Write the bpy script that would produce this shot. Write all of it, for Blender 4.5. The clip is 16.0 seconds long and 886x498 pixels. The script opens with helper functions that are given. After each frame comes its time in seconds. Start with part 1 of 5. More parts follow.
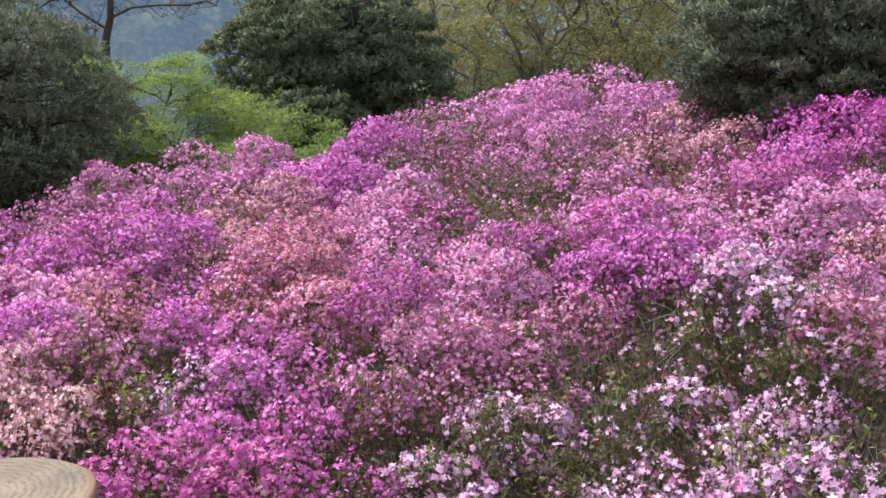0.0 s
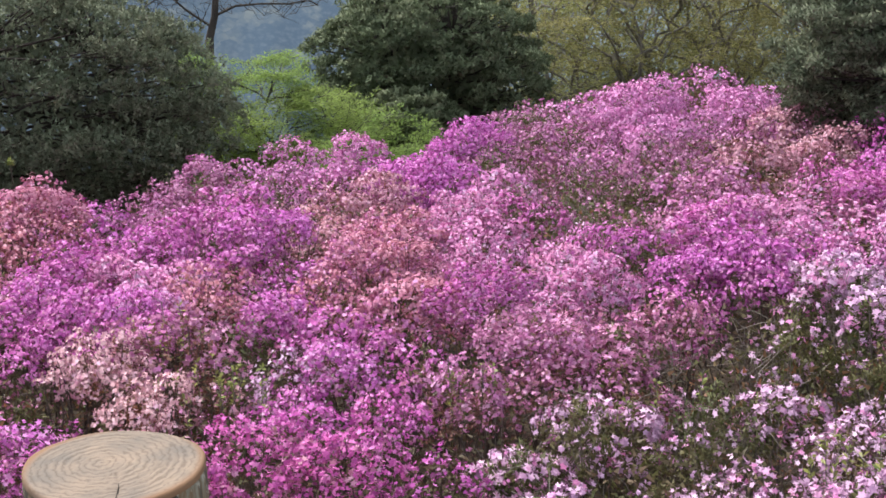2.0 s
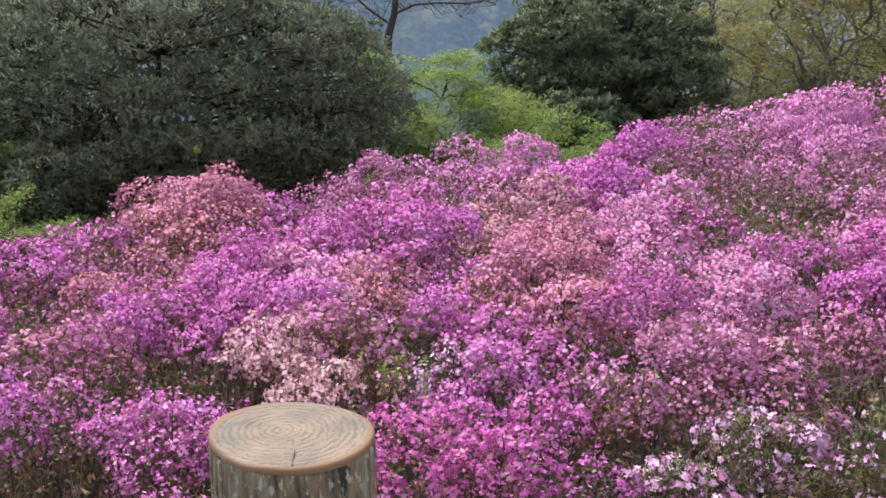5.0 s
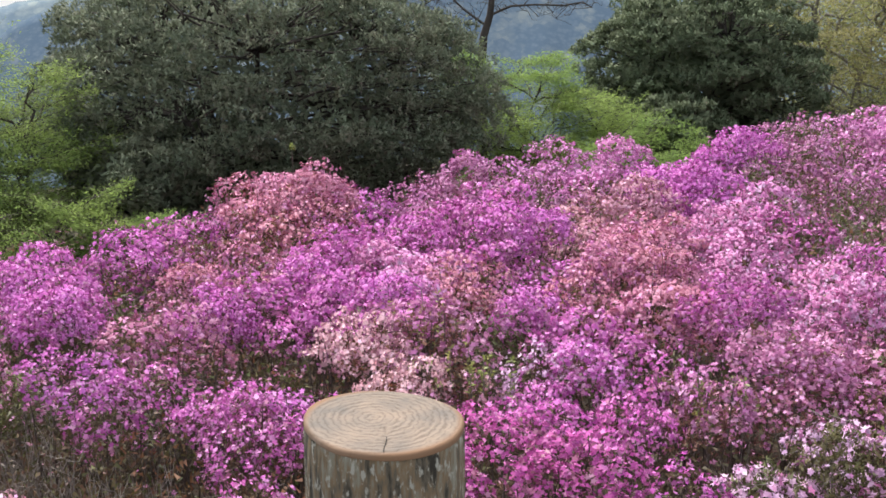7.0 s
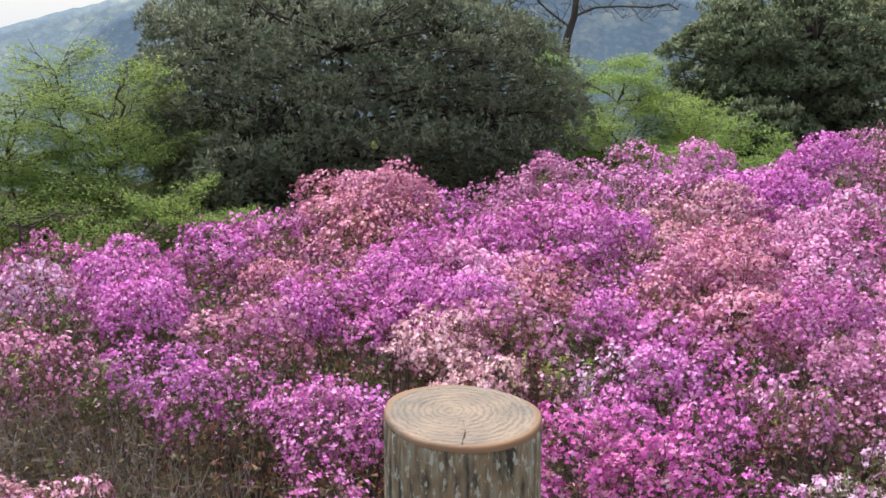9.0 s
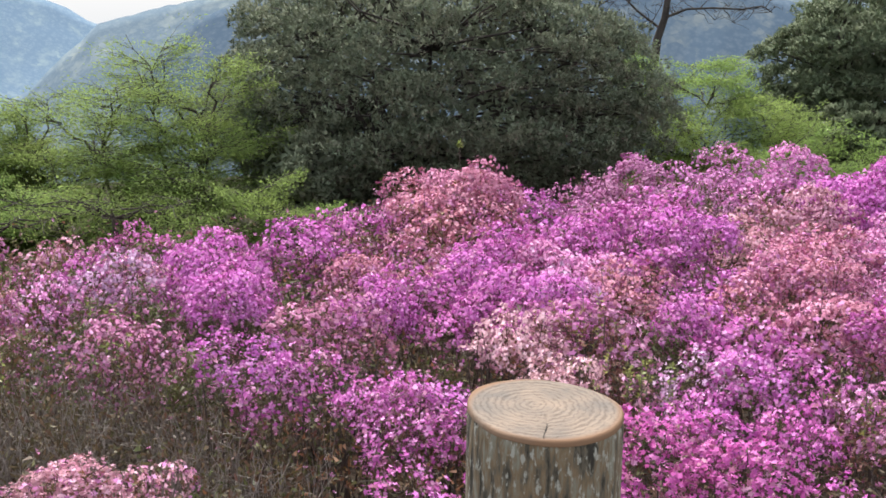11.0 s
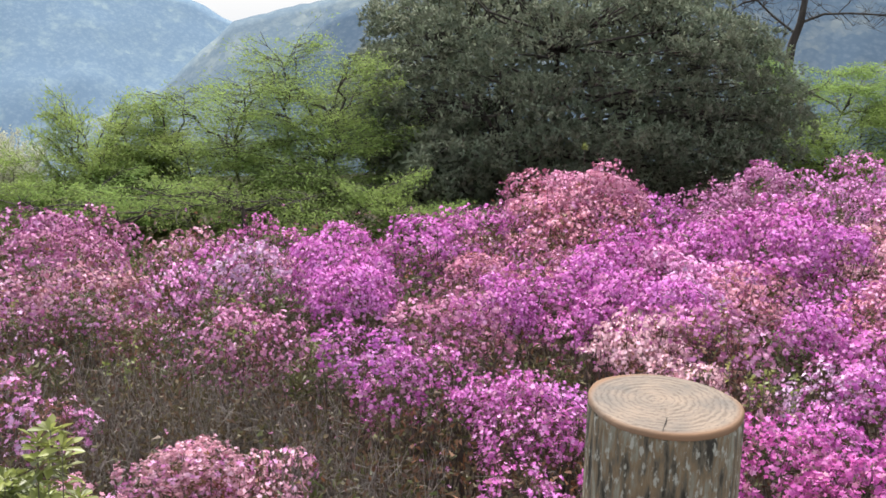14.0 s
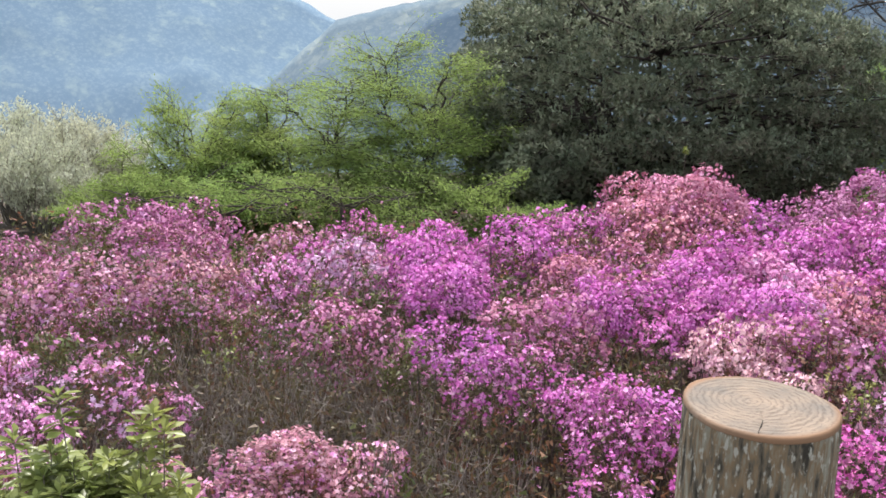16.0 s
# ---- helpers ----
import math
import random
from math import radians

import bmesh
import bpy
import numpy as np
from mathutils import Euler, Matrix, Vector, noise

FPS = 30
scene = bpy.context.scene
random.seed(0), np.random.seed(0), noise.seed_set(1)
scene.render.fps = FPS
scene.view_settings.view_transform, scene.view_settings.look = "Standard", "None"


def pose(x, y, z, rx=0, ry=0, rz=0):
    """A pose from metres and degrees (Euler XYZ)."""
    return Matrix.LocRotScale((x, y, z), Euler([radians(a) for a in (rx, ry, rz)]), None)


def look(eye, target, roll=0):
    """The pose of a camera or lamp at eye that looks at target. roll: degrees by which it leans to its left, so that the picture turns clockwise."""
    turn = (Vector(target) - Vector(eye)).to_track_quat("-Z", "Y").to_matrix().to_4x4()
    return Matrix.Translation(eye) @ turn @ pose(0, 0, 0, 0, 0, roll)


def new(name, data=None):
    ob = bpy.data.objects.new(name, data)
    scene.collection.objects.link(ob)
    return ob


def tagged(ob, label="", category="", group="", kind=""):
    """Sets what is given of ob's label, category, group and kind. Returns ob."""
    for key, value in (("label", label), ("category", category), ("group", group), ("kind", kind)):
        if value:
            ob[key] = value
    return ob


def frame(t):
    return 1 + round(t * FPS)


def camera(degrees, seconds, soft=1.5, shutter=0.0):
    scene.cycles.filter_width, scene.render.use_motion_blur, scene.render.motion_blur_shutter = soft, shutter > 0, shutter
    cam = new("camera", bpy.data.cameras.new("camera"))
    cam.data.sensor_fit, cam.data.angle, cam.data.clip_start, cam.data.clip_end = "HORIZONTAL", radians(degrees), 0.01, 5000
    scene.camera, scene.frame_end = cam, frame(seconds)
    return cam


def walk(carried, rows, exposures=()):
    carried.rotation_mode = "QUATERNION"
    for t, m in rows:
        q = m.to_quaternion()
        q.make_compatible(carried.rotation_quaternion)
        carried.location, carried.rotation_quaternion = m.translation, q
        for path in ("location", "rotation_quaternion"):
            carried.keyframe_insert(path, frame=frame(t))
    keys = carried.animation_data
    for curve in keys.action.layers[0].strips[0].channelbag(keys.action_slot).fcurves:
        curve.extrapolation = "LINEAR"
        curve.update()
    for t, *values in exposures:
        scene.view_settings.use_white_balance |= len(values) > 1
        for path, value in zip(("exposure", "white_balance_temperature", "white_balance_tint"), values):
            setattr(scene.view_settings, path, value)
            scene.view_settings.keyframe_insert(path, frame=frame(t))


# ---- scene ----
cam = camera(42.014, 16.0, soft=1.6)
ROWS = [
    (0.0, pose(0.0407, 0.1124, 1.6012, 78.576, 2.627, -19.930)),
    (0.5, pose(0.0359, 0.1013, 1.6008, 78.628, 2.514, -19.007)),
    (1.0, pose(0.0331, 0.1001, 1.5999, 78.672, 2.350, -18.021)),
    (1.5, pose(0.0289, 0.0932, 1.5993, 78.737, 2.207, -16.827)),
    (2.0, pose(0.0226, 0.0816, 1.6008, 78.810, 2.017, -15.139)),
    (2.5, pose(0.0189, 0.0726, 1.6008, 78.882, 1.782, -13.242)),
    (3.0, pose(0.0168, 0.0631, 1.6014, 78.928, 1.582, -11.601)),
    (3.5, pose(0.0143, 0.0574, 1.6005, 78.973, 1.372, -10.163)),
    (4.0, pose(0.0126, 0.0464, 1.6024, 79.009, 1.220, -8.888)),
    (4.5, pose(0.0100, 0.0387, 1.6028, 79.038, 1.048, -7.716)),
    (5.0, pose(0.0092, 0.0309, 1.6037, 79.057, 0.906, -6.559)),
    (7.5, pose(0.0008, 0.0028, 1.6009, 79.187, 0.113, -0.949)),
    (8.0, pose(-0.0000, 0.0000, 1.6000, 79.200, -0.000, -0.000)),
    (8.5, pose(-0.0012, -0.0093, 1.6013, 79.163, -0.186, 1.222)),
    (9.0, pose(-0.0024, -0.0167, 1.6022, 79.185, -0.306, 2.138)),
    (9.5, pose(-0.0037, -0.0231, 1.6009, 79.187, -0.479, 3.483)),
    (10.0, pose(-0.0041, -0.0279, 1.5997, 79.177, -0.639, 4.774)),
    (12.5, pose(-0.0070, -0.0516, 1.5990, 79.093, -1.182, 8.950)),
    (13.0, pose(-0.0077, -0.0593, 1.5969, 79.089, -1.318, 10.319)),
    (13.5, pose(-0.0075, -0.0654, 1.5954, 79.064, -1.517, 11.607)),
    (14.0, pose(-0.0065, -0.0734, 1.5945, 79.056, -1.667, 12.693)),
    (14.5, pose(-0.0062, -0.0752, 1.5916, 79.028, -1.842, 13.749)),
    (15.0, pose(-0.0069, -0.0827, 1.5912, 78.998, -1.969, 14.896)),
    (15.5, pose(-0.0062, -0.0913, 1.5929, 78.953, -2.134, 16.176)),
    (16.0, pose(-0.0056, -0.1005, 1.5934, 78.904, -2.334, 17.634)),
]
walk(cam, ROWS, [(0.0, -0.2), (5.0, -0.17), (9.0, -0.08), (13.0, -0.02), (16.0, 0.02)])

# ---------- world, sun ----------
SUN_AZ, SUN_EL = -30.0, 58.0          # degrees; azimuth from +y towards +x
world = bpy.data.worlds.new("overcast_sky")
scene.world = world
world.use_nodes = True
wn, wl = world.node_tree.nodes, world.node_tree.links
wn.clear()
w_out = wn.new("ShaderNodeOutputWorld")
w_bg = wn.new("ShaderNodeBackground")
w_sky = wn.new("ShaderNodeTexSky")
w_sky.sky_type = "NISHITA"
w_sky.sun_disc = False
w_sky.sun_elevation = radians(SUN_EL)
w_sky.sun_rotation = radians(SUN_AZ)
w_sky.air_density, w_sky.dust_density, w_sky.ozone_density = 1.0, 4.0, 1.0
w_mix = wn.new("ShaderNodeMixRGB")
w_mix.inputs[0].default_value = 0.6
w_mix.inputs[2].default_value = (9.5, 9.8, 10.2, 1)   # thin even cloud over the clear sky
wl.new(w_sky.outputs[0], w_mix.inputs[1])
wl.new(w_mix.outputs[0], w_bg.inputs[0])
w_bg.inputs[1].default_value = 0.15
wl.new(w_bg.outputs[0], w_out.inputs[0])

sun_data = bpy.data.lights.new("sun", "SUN")
sun_data.energy, sun_data.angle, sun_data.color = 4.9, radians(6), (1.0, 0.95, 0.89)
sun = new("sun", sun_data)
_a, _e = radians(SUN_AZ), radians(SUN_EL)
sun.matrix_world = look((math.sin(_a) * math.cos(_e) * 50, math.cos(_a) * math.cos(_e) * 50, math.sin(_e) * 50), (0, 0, 0))


# ---------- materials ----------
def mat_base(name):
    m = bpy.data.materials.new(name)
    m.use_nodes = True
    nt = m.node_tree
    return m, nt.nodes, nt.links, nt.nodes["Principled BSDF"]


def noise_node(n, l, scale, detail=4, coord=None, rough=0.6):
    t = n.new("ShaderNodeTexNoise")
    t.inputs["Scale"].default_value = scale
    t.inputs["Detail"].default_value = detail
    t.inputs["Roughness"].default_value = rough
    if coord:
        l.new(coord, t.inputs["Vector"])
    return t


def ramp(n, l, fac, stops):
    r = n.new("ShaderNodeValToRGB")
    e = r.color_ramp.elements
    while len(e) < len(stops):
        e.new(0.5)
    for el, (p, c) in zip(e, stops):
        el.position, el.color = p, (*c, 1)
    l.new(fac, r.inputs[0])
    return r


def foliage_mat(name, col, vary=0.35, hue=0.03, gloss=0.5, translucent=0.3, second=None, pale=0.0):
    """Thin leaf or petal: varies leaf by leaf and plant by plant, lets some light through."""
    m, n, l, b = mat_base(name)
    geo, obj = n.new("ShaderNodeNewGeometry"), n.new("ShaderNodeObjectInfo")
    hsv = n.new("ShaderNodeHueSaturation")
    v = n.new("ShaderNodeMapRange")
    v.inputs["To Min"].default_value, v.inputs["To Max"].default_value = 1 - vary, 1 + vary
    l.new(geo.outputs["Random Per Island"], v.inputs["Value"])
    h = n.new("ShaderNodeMapRange")
    h.inputs["To Min"].default_value, h.inputs["To Max"].default_value = 0.5 - hue, 0.5 + hue
    l.new(obj.outputs["Random"], h.inputs["Value"])
    l.new(v.outputs[0], hsv.inputs["Value"])
    l.new(h.outputs[0], hsv.inputs["Hue"])
    tc = n.new("ShaderNodeTexCoord")
    nz = noise_node(n, l, 2.2, 3, tc.outputs["Object"])
    mix = n.new("ShaderNodeMixRGB")
    mix.inputs[1].default_value = (*col, 1)
    mix.inputs[2].default_value = (*(second or [c * 0.7 for c in col]), 1)
    rr = ramp(n, l, nz.outputs[0], [(0.4, (0, 0, 0)), (0.62, (1, 1, 1))])
    l.new(rr.outputs[0], mix.inputs[0])
    if pale:
        pw = n.new("ShaderNodeMath")
        pw.operation = "POWER"
        pw.inputs[1].default_value = 2.5
        l.new(geo.outputs["Random Per Island"], pw.inputs[0])
        sc = n.new("ShaderNodeMath")
        sc.operation = "MULTIPLY"
        sc.inputs[1].default_value = pale
        l.new(pw.outputs[0], sc.inputs[0])
        mp = n.new("ShaderNodeMixRGB")
        l.new(sc.outputs[0], mp.inputs[0])
        l.new(mix.outputs[0], mp.inputs[1])
        mp.inputs[2].default_value = (0.95, 0.76, 0.93, 1)
        mix = mp
    l.new(mix.outputs[0], hsv.inputs["Color"])
    l.new(hsv.outputs[0], b.inputs["Base Color"])
    b.inputs["Roughness"].default_value = gloss
    b.inputs["Specular IOR Level"].default_value = 0.35 if gloss < 0.8 else 0.08
    tr = n.new("ShaderNodeBsdfTranslucent")
    l.new(hsv.outputs[0], tr.inputs[0])
    ms = n.new("ShaderNodeMixShader")
    ms.inputs[0].default_value = translucent
    l.new(b.outputs[0], ms.inputs[1])
    l.new(tr.outputs[0], ms.inputs[2])
    l.new(ms.outputs[0], n["Material Output"].inputs[0])
    return m


def bark_mat(name, dark, light, scale=12):
    m, n, l, b = mat_base(name)
    tc = n.new("ShaderNodeTexCoord")
    mp = n.new("ShaderNodeMapping")
    mp.inputs["Scale"].default_value = (1, 1, 0.25)
    l.new(tc.outputs["Object"], mp.inputs[0])
    nz = noise_node(n, l, scale, 6, mp.outputs[0])
    r = ramp(n, l, nz.outputs[0], [(0.35, dark), (0.65, light)])
    l.new(r.outputs[0], b.inputs["Base Color"])
    b.inputs["Roughness"].default_value = 0.9
    bp = n.new("ShaderNodeBump")
    bp.inputs["Strength"].default_value = 0.6
    bp.inputs["Distance"].default_value = 0.02
    l.new(nz.outputs[0], bp.inputs["Height"])
    l.new(bp.outputs[0], b.inputs["Normal"])
    return m


PETAL = {
    "violet": foliage_mat("petal_violet", (0.724, 0.199, 0.645), 0.24, 0.012, 0.85, 0.22, (0.63, 0.143, 0.503), 0.4),
    "hot": foliage_mat("petal_hot_pink", (0.69, 0.15, 0.56), 0.24, 0.012, 0.85, 0.22, (0.62, 0.125, 0.46), 0.25),
    "orchid": foliage_mat("petal_orchid", (0.771, 0.316, 0.654), 0.24, 0.014, 0.85, 0.22, (0.696, 0.235, 0.521), 0.5),
    "mauve": foliage_mat("petal_mauve", (0.59, 0.211, 0.451), 0.24, 0.02, 0.85, 0.22, (0.48, 0.185, 0.312), 0.35),
    "salmon": foliage_mat("petal_salmon", (0.63, 0.247, 0.331), 0.24, 0.012, 0.85, 0.22, (0.639, 0.247, 0.414), 0.4),
    "peach": foliage_mat("petal_peach", (0.818, 0.525, 0.57), 0.22, 0.012, 0.85, 0.22, (0.681, 0.387, 0.443), 0.4),
    "rose": foliage_mat("petal_rose", (0.62, 0.283, 0.386), 0.24, 0.012, 0.85, 0.22, (0.577, 0.294, 0.329), 0.5),
    "lilac": foliage_mat("petal_pale_lilac", (0.752, 0.495, 0.754), 0.25, 0.012, 0.85, 0.22, (0.612, 0.346, 0.569), 0.5),
}
LEAF_OLIVE = foliage_mat("azalea_leaf_olive", (0.125, 0.108, 0.056), 0.45, 0.03, 0.5, 0.25, (0.15, 0.085, 0.062))
LEAF_FRESH = foliage_mat("azalea_leaf_fresh", (0.10, 0.12, 0.04), 0.45, 0.03, 0.55, 0.3, (0.165, 0.15, 0.07))
LEAF_REDDISH = foliage_mat("azalea_leaf_reddish", (0.27, 0.115, 0.07), 0.4, 0.03, 0.5, 0.3, (0.12, 0.10, 0.045))
LEAF_RUSSET = foliage_mat("azalea_leaf_russet", (0.25, 0.125, 0.105), 0.4, 0.03, 0.6, 0.3, (0.20, 0.12, 0.075))
LEAF_DARK = foliage_mat("evergreen_leaf", (0.18, 0.22, 0.145), 0.22, 0.008, 0.75, 0.3, (0.225, 0.245, 0.165))
LEAF_DENSE = foliage_mat("broad_evergreen_leaf", (0.16, 0.21, 0.12), 0.2, 0.01, 0.72, 0.25, (0.2, 0.24, 0.14))
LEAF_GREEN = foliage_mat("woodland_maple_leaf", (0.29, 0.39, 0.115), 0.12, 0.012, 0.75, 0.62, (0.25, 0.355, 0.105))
LEAF_MAPLE = foliage_mat("maple_leaf_spring", (0.30, 0.385, 0.12), 0.12, 0.012, 0.75, 0.65, (0.26, 0.35, 0.11))
LEAF_YELLOW = foliage_mat("wood_leaf_yellow_green", (0.33, 0.34, 0.13), 0.25, 0.02, 0.7, 0.45, (0.27, 0.27, 0.115))
LEAF_PALE = foliage_mat("pale_bud_leaf", (0.66, 0.68, 0.54), 0.25, 0.02, 0.7, 0.3, (0.54, 0.56, 0.43))
LEAF_BRIGHT = foliage_mat("glossy_shoot_leaf", (0.37, 0.385, 0.12), 0.45, 0.03, 0.36, 0.35, (0.23, 0.275, 0.085))
TWIG_GREY = bark_mat("twig_grey", (0.12, 0.10, 0.09), (0.30, 0.26, 0.235), 30)
TWIG_PALE = bark_mat("twig_pale_grey", (0.15, 0.126, 0.11), (0.38, 0.335, 0.30), 30)
TWIG_DARK = bark_mat("twig_dark", (0.05, 0.04, 0.035), (0.14, 0.11, 0.09), 30)
BARK_DARK = bark_mat("bark_dark", (0.035, 0.03, 0.026), (0.085, 0.072, 0.062), 9)
BARK_GREY = bark_mat("bark_grey", (0.13, 0.12, 0.105), (0.28, 0.26, 0.225), 9)


def ground_mat():
    m, n, l, b = mat_base("leaf_litter_soil")
    tc = n.new("ShaderNodeTexCoord")
    big = noise_node(n, l, 0.35, 5, tc.outputs["Object"])
    fine = noise_node(n, l, 28, 6, tc.outputs["Object"])
    c1 = ramp(n, l, fine.outputs[0], [(0.3, (0.02, 0.015, 0.011)), (0.55, (0.06, 0.043, 0.028)), (0.75, (0.12, 0.085, 0.055))])
    c2 = ramp(n, l, fine.outputs[0], [(0.3, (0.02, 0.028, 0.01)), (0.7, (0.065, 0.08, 0.03))])
    mx = n.new("ShaderNodeMixRGB")
    rr = ramp(n, l, big.outputs[0], [(0.58, (0, 0, 0)), (0.75, (1, 1, 1))])
    l.new(rr.outputs[0], mx.inputs[0])
    l.new(c1.outputs[0], mx.inputs[1])
    l.new(c2.outputs[0], mx.inputs[2])
    l.new(mx.outputs[0], b.inputs["Base Color"])
    b.inputs["Roughness"].default_value = 1
    bp = n.new("ShaderNodeBump")
    bp.inputs["Distance"].default_value = 0.03
    l.new(fine.outputs[0], bp.inputs["Height"])
    l.new(bp.outputs[0], b.inputs["Normal"])
    return m


def mountain_mat(name, shade, crown, pale, cell):
    """Spring woods seen from afar: crowns of some metres with painted shade between, mixed tints, gullies."""
    m, n, l, b = mat_base(name)
    tc = n.new("ShaderNodeTexCoord")
    vo = n.new("ShaderNodeTexVoronoi")
    vo.inputs["Scale"].default_value = 1 / cell
    l.new(tc.outputs["Object"], vo.inputs["Vector"])
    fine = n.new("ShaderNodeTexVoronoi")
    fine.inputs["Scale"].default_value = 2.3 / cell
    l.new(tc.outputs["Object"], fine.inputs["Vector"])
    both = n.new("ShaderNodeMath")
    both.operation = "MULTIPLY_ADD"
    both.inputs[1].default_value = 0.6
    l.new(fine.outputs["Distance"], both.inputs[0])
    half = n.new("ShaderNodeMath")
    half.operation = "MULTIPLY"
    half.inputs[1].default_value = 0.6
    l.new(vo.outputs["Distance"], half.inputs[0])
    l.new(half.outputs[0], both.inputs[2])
    # light crown middles and shaded gaps are put into the colour here
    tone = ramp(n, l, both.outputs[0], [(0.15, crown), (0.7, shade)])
    big = noise_node(n, l, 0.22 / cell, 6, tc.outputs["Object"], 0.65)
    mask = ramp(n, l, big.outputs[0], [(0.48, (0, 0, 0)), (0.66, (1, 1, 1))])
    sep = n.new("ShaderNodeSeparateColor")
    l.new(vo.outputs["Color"], sep.inputs[0])
    mul = n.new("ShaderNodeMath")
    mul.operation = "MULTIPLY"
    l.new(mask.outputs[0], mul.inputs[0])
    l.new(sep.outputs[0], mul.inputs[1])
    mx = n.new("ShaderNodeMixRGB")
    l.new(mul.outputs[0], mx.inputs[0])
    l.new(tone.outputs[0], mx.inputs[1])
    mx.inputs[2].default_value = (*pale, 1)
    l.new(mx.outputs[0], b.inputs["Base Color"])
    b.inputs["Roughness"].default_value = 1
    b.inputs["Specular IOR Level"].default_value = 0.0
    return m


# ---------- mesh helpers ----------
def mesh_obj(name, verts, faces, material, parent=None, label="", smooth=False):
    me = bpy.data.meshes.new(name)
    me.from_pydata(verts, [], faces)
    if smooth:
        me.polygons.foreach_set("use_smooth", [True] * len(me.polygons))
    me.materials.append(material)
    ob = new(name, me)
    if parent:
        ob.parent = parent
    if label:
        ob["label"] = label
    return ob


def fast_mesh(name, v, f):
    """Mesh from arrays of vertices and equal-sided faces."""
    me = bpy.data.meshes.new(name)
    k = f.shape[1]
    me.vertices.add(len(v))
    me.vertices.foreach_set("co", np.ascontiguousarray(v, dtype=np.float32).ravel())
    me.loops.add(f.size)
    me.loops.foreach_set("vertex_index", np.ascontiguousarray(f, dtype=np.int32).ravel())
    me.polygons.add(len(f))
    me.polygons.foreach_set("loop_start", np.arange(0, f.size, k, dtype=np.int32))
    me.update(calc_edges=True)
    return me


def unit(a):
    return a / (np.linalg.norm(a, axis=-1, keepdims=True) + 1e-9)


def lay_normals(me, v, f, nv):
    """Turn the faces to the side of the given vertex normals and shade by them, as soft matted growth does."""
    f = f.copy()
    g = np.cross(v[f[:, 1]] - v[f[:, 0]], v[f[:, 2]] - v[f[:, 0]])
    back = (g * nv[f].mean(1)).sum(1) < 0
    f[back] = f[back][:, ::-1]
    me.loops.foreach_set("vertex_index", np.ascontiguousarray(f, dtype=np.int32).ravel())
    me.update(calc_edges=True)
    me.normals_split_custom_set_from_vertices(nv.tolist())
    NORMALS[me.name] = nv
    return me


NORMALS = {}


def blades(base, way, side, length, width, lift, belly=0.55):
    """Folded kite-shaped leaves or petals: base points, unit directions, unit side vectors."""
    up = np.cross(side, way)
    L, W = length[:, None], width[:, None]
    mid = base + way * L * belly + up * L * lift
    v = np.stack([base, mid + side * W * 0.5, base + way * L, mid - side * W * 0.5], 1).reshape(-1, 3)
    f = np.arange(len(base) * 4).reshape(-1, 4)
    return v, f


def leaflets(base, way, side, length, width):
    """Small pointed leaves of one face each."""
    L, W = length[:, None], width[:, None]
    v = np.stack([base - side * W * 0.5, base + side * W * 0.5, base + way * L], 1).reshape(-1, 3)
    return v, np.arange(len(v)).reshape(-1, 3)


def stars(rng, c, nrm, size):
    """Open five-pointed blossoms: a small throat with pointed petals round it."""
    n = len(c)
    a = unit(np.cross(nrm, rng.normal(size=(n, 3))))
    b = np.cross(nrm, a)
    ph = rng.uniform(0, 6.28, n)
    L = (size * 0.6 * rng.uniform(0.85, 1.1, n))[:, None]
    out = []
    for k in range(10):
        t = ph + k * 0.62832
        d = a * np.cos(t)[:, None] + b * np.sin(t)[:, None]
        if k % 2:
            out.append(c + (d * 0.5 + nrm * 0.12) * L)
        else:
            out.append(c + (d * rng.uniform(0.88, 1.08, n)[:, None] + nrm * rng.uniform(0.1, 0.5, n)[:, None]) * L)
    tri = [(9, 0, 1), (1, 2, 3), (3, 4, 5), (5, 6, 7), (7, 8, 9), (1, 3, 9), (3, 5, 7), (3, 7, 9)]
    return np.stack(out, 1).reshape(-1, 3), (np.arange(n)[:, None, None] * 10 + np.array(tri)[None]).reshape(-1, 3)


def far_stars(rng, c, nrm, size):
    """Blossoms too far off to count petals: two pointed cups set crosswise."""
    n = len(c)
    a = unit(np.cross(nrm, rng.normal(size=(n, 3))))
    b = np.cross(nrm, a)
    ph = rng.uniform(0, 6.28, n)
    L = (size * 0.62)[:, None]
    out = []
    for k in range(6):
        t = ph + (k % 3) * 2.0944 + (k // 3) * 1.0472
        out.append(c + (a * np.cos(t)[:, None] + b * np.sin(t)[:, None] + nrm * rng.uniform(-0.05, 0.45, n)[:, None]) * L)
    return np.stack(out, 1).reshape(-1, 3), np.arange(n * 6).reshape(-1, 3)


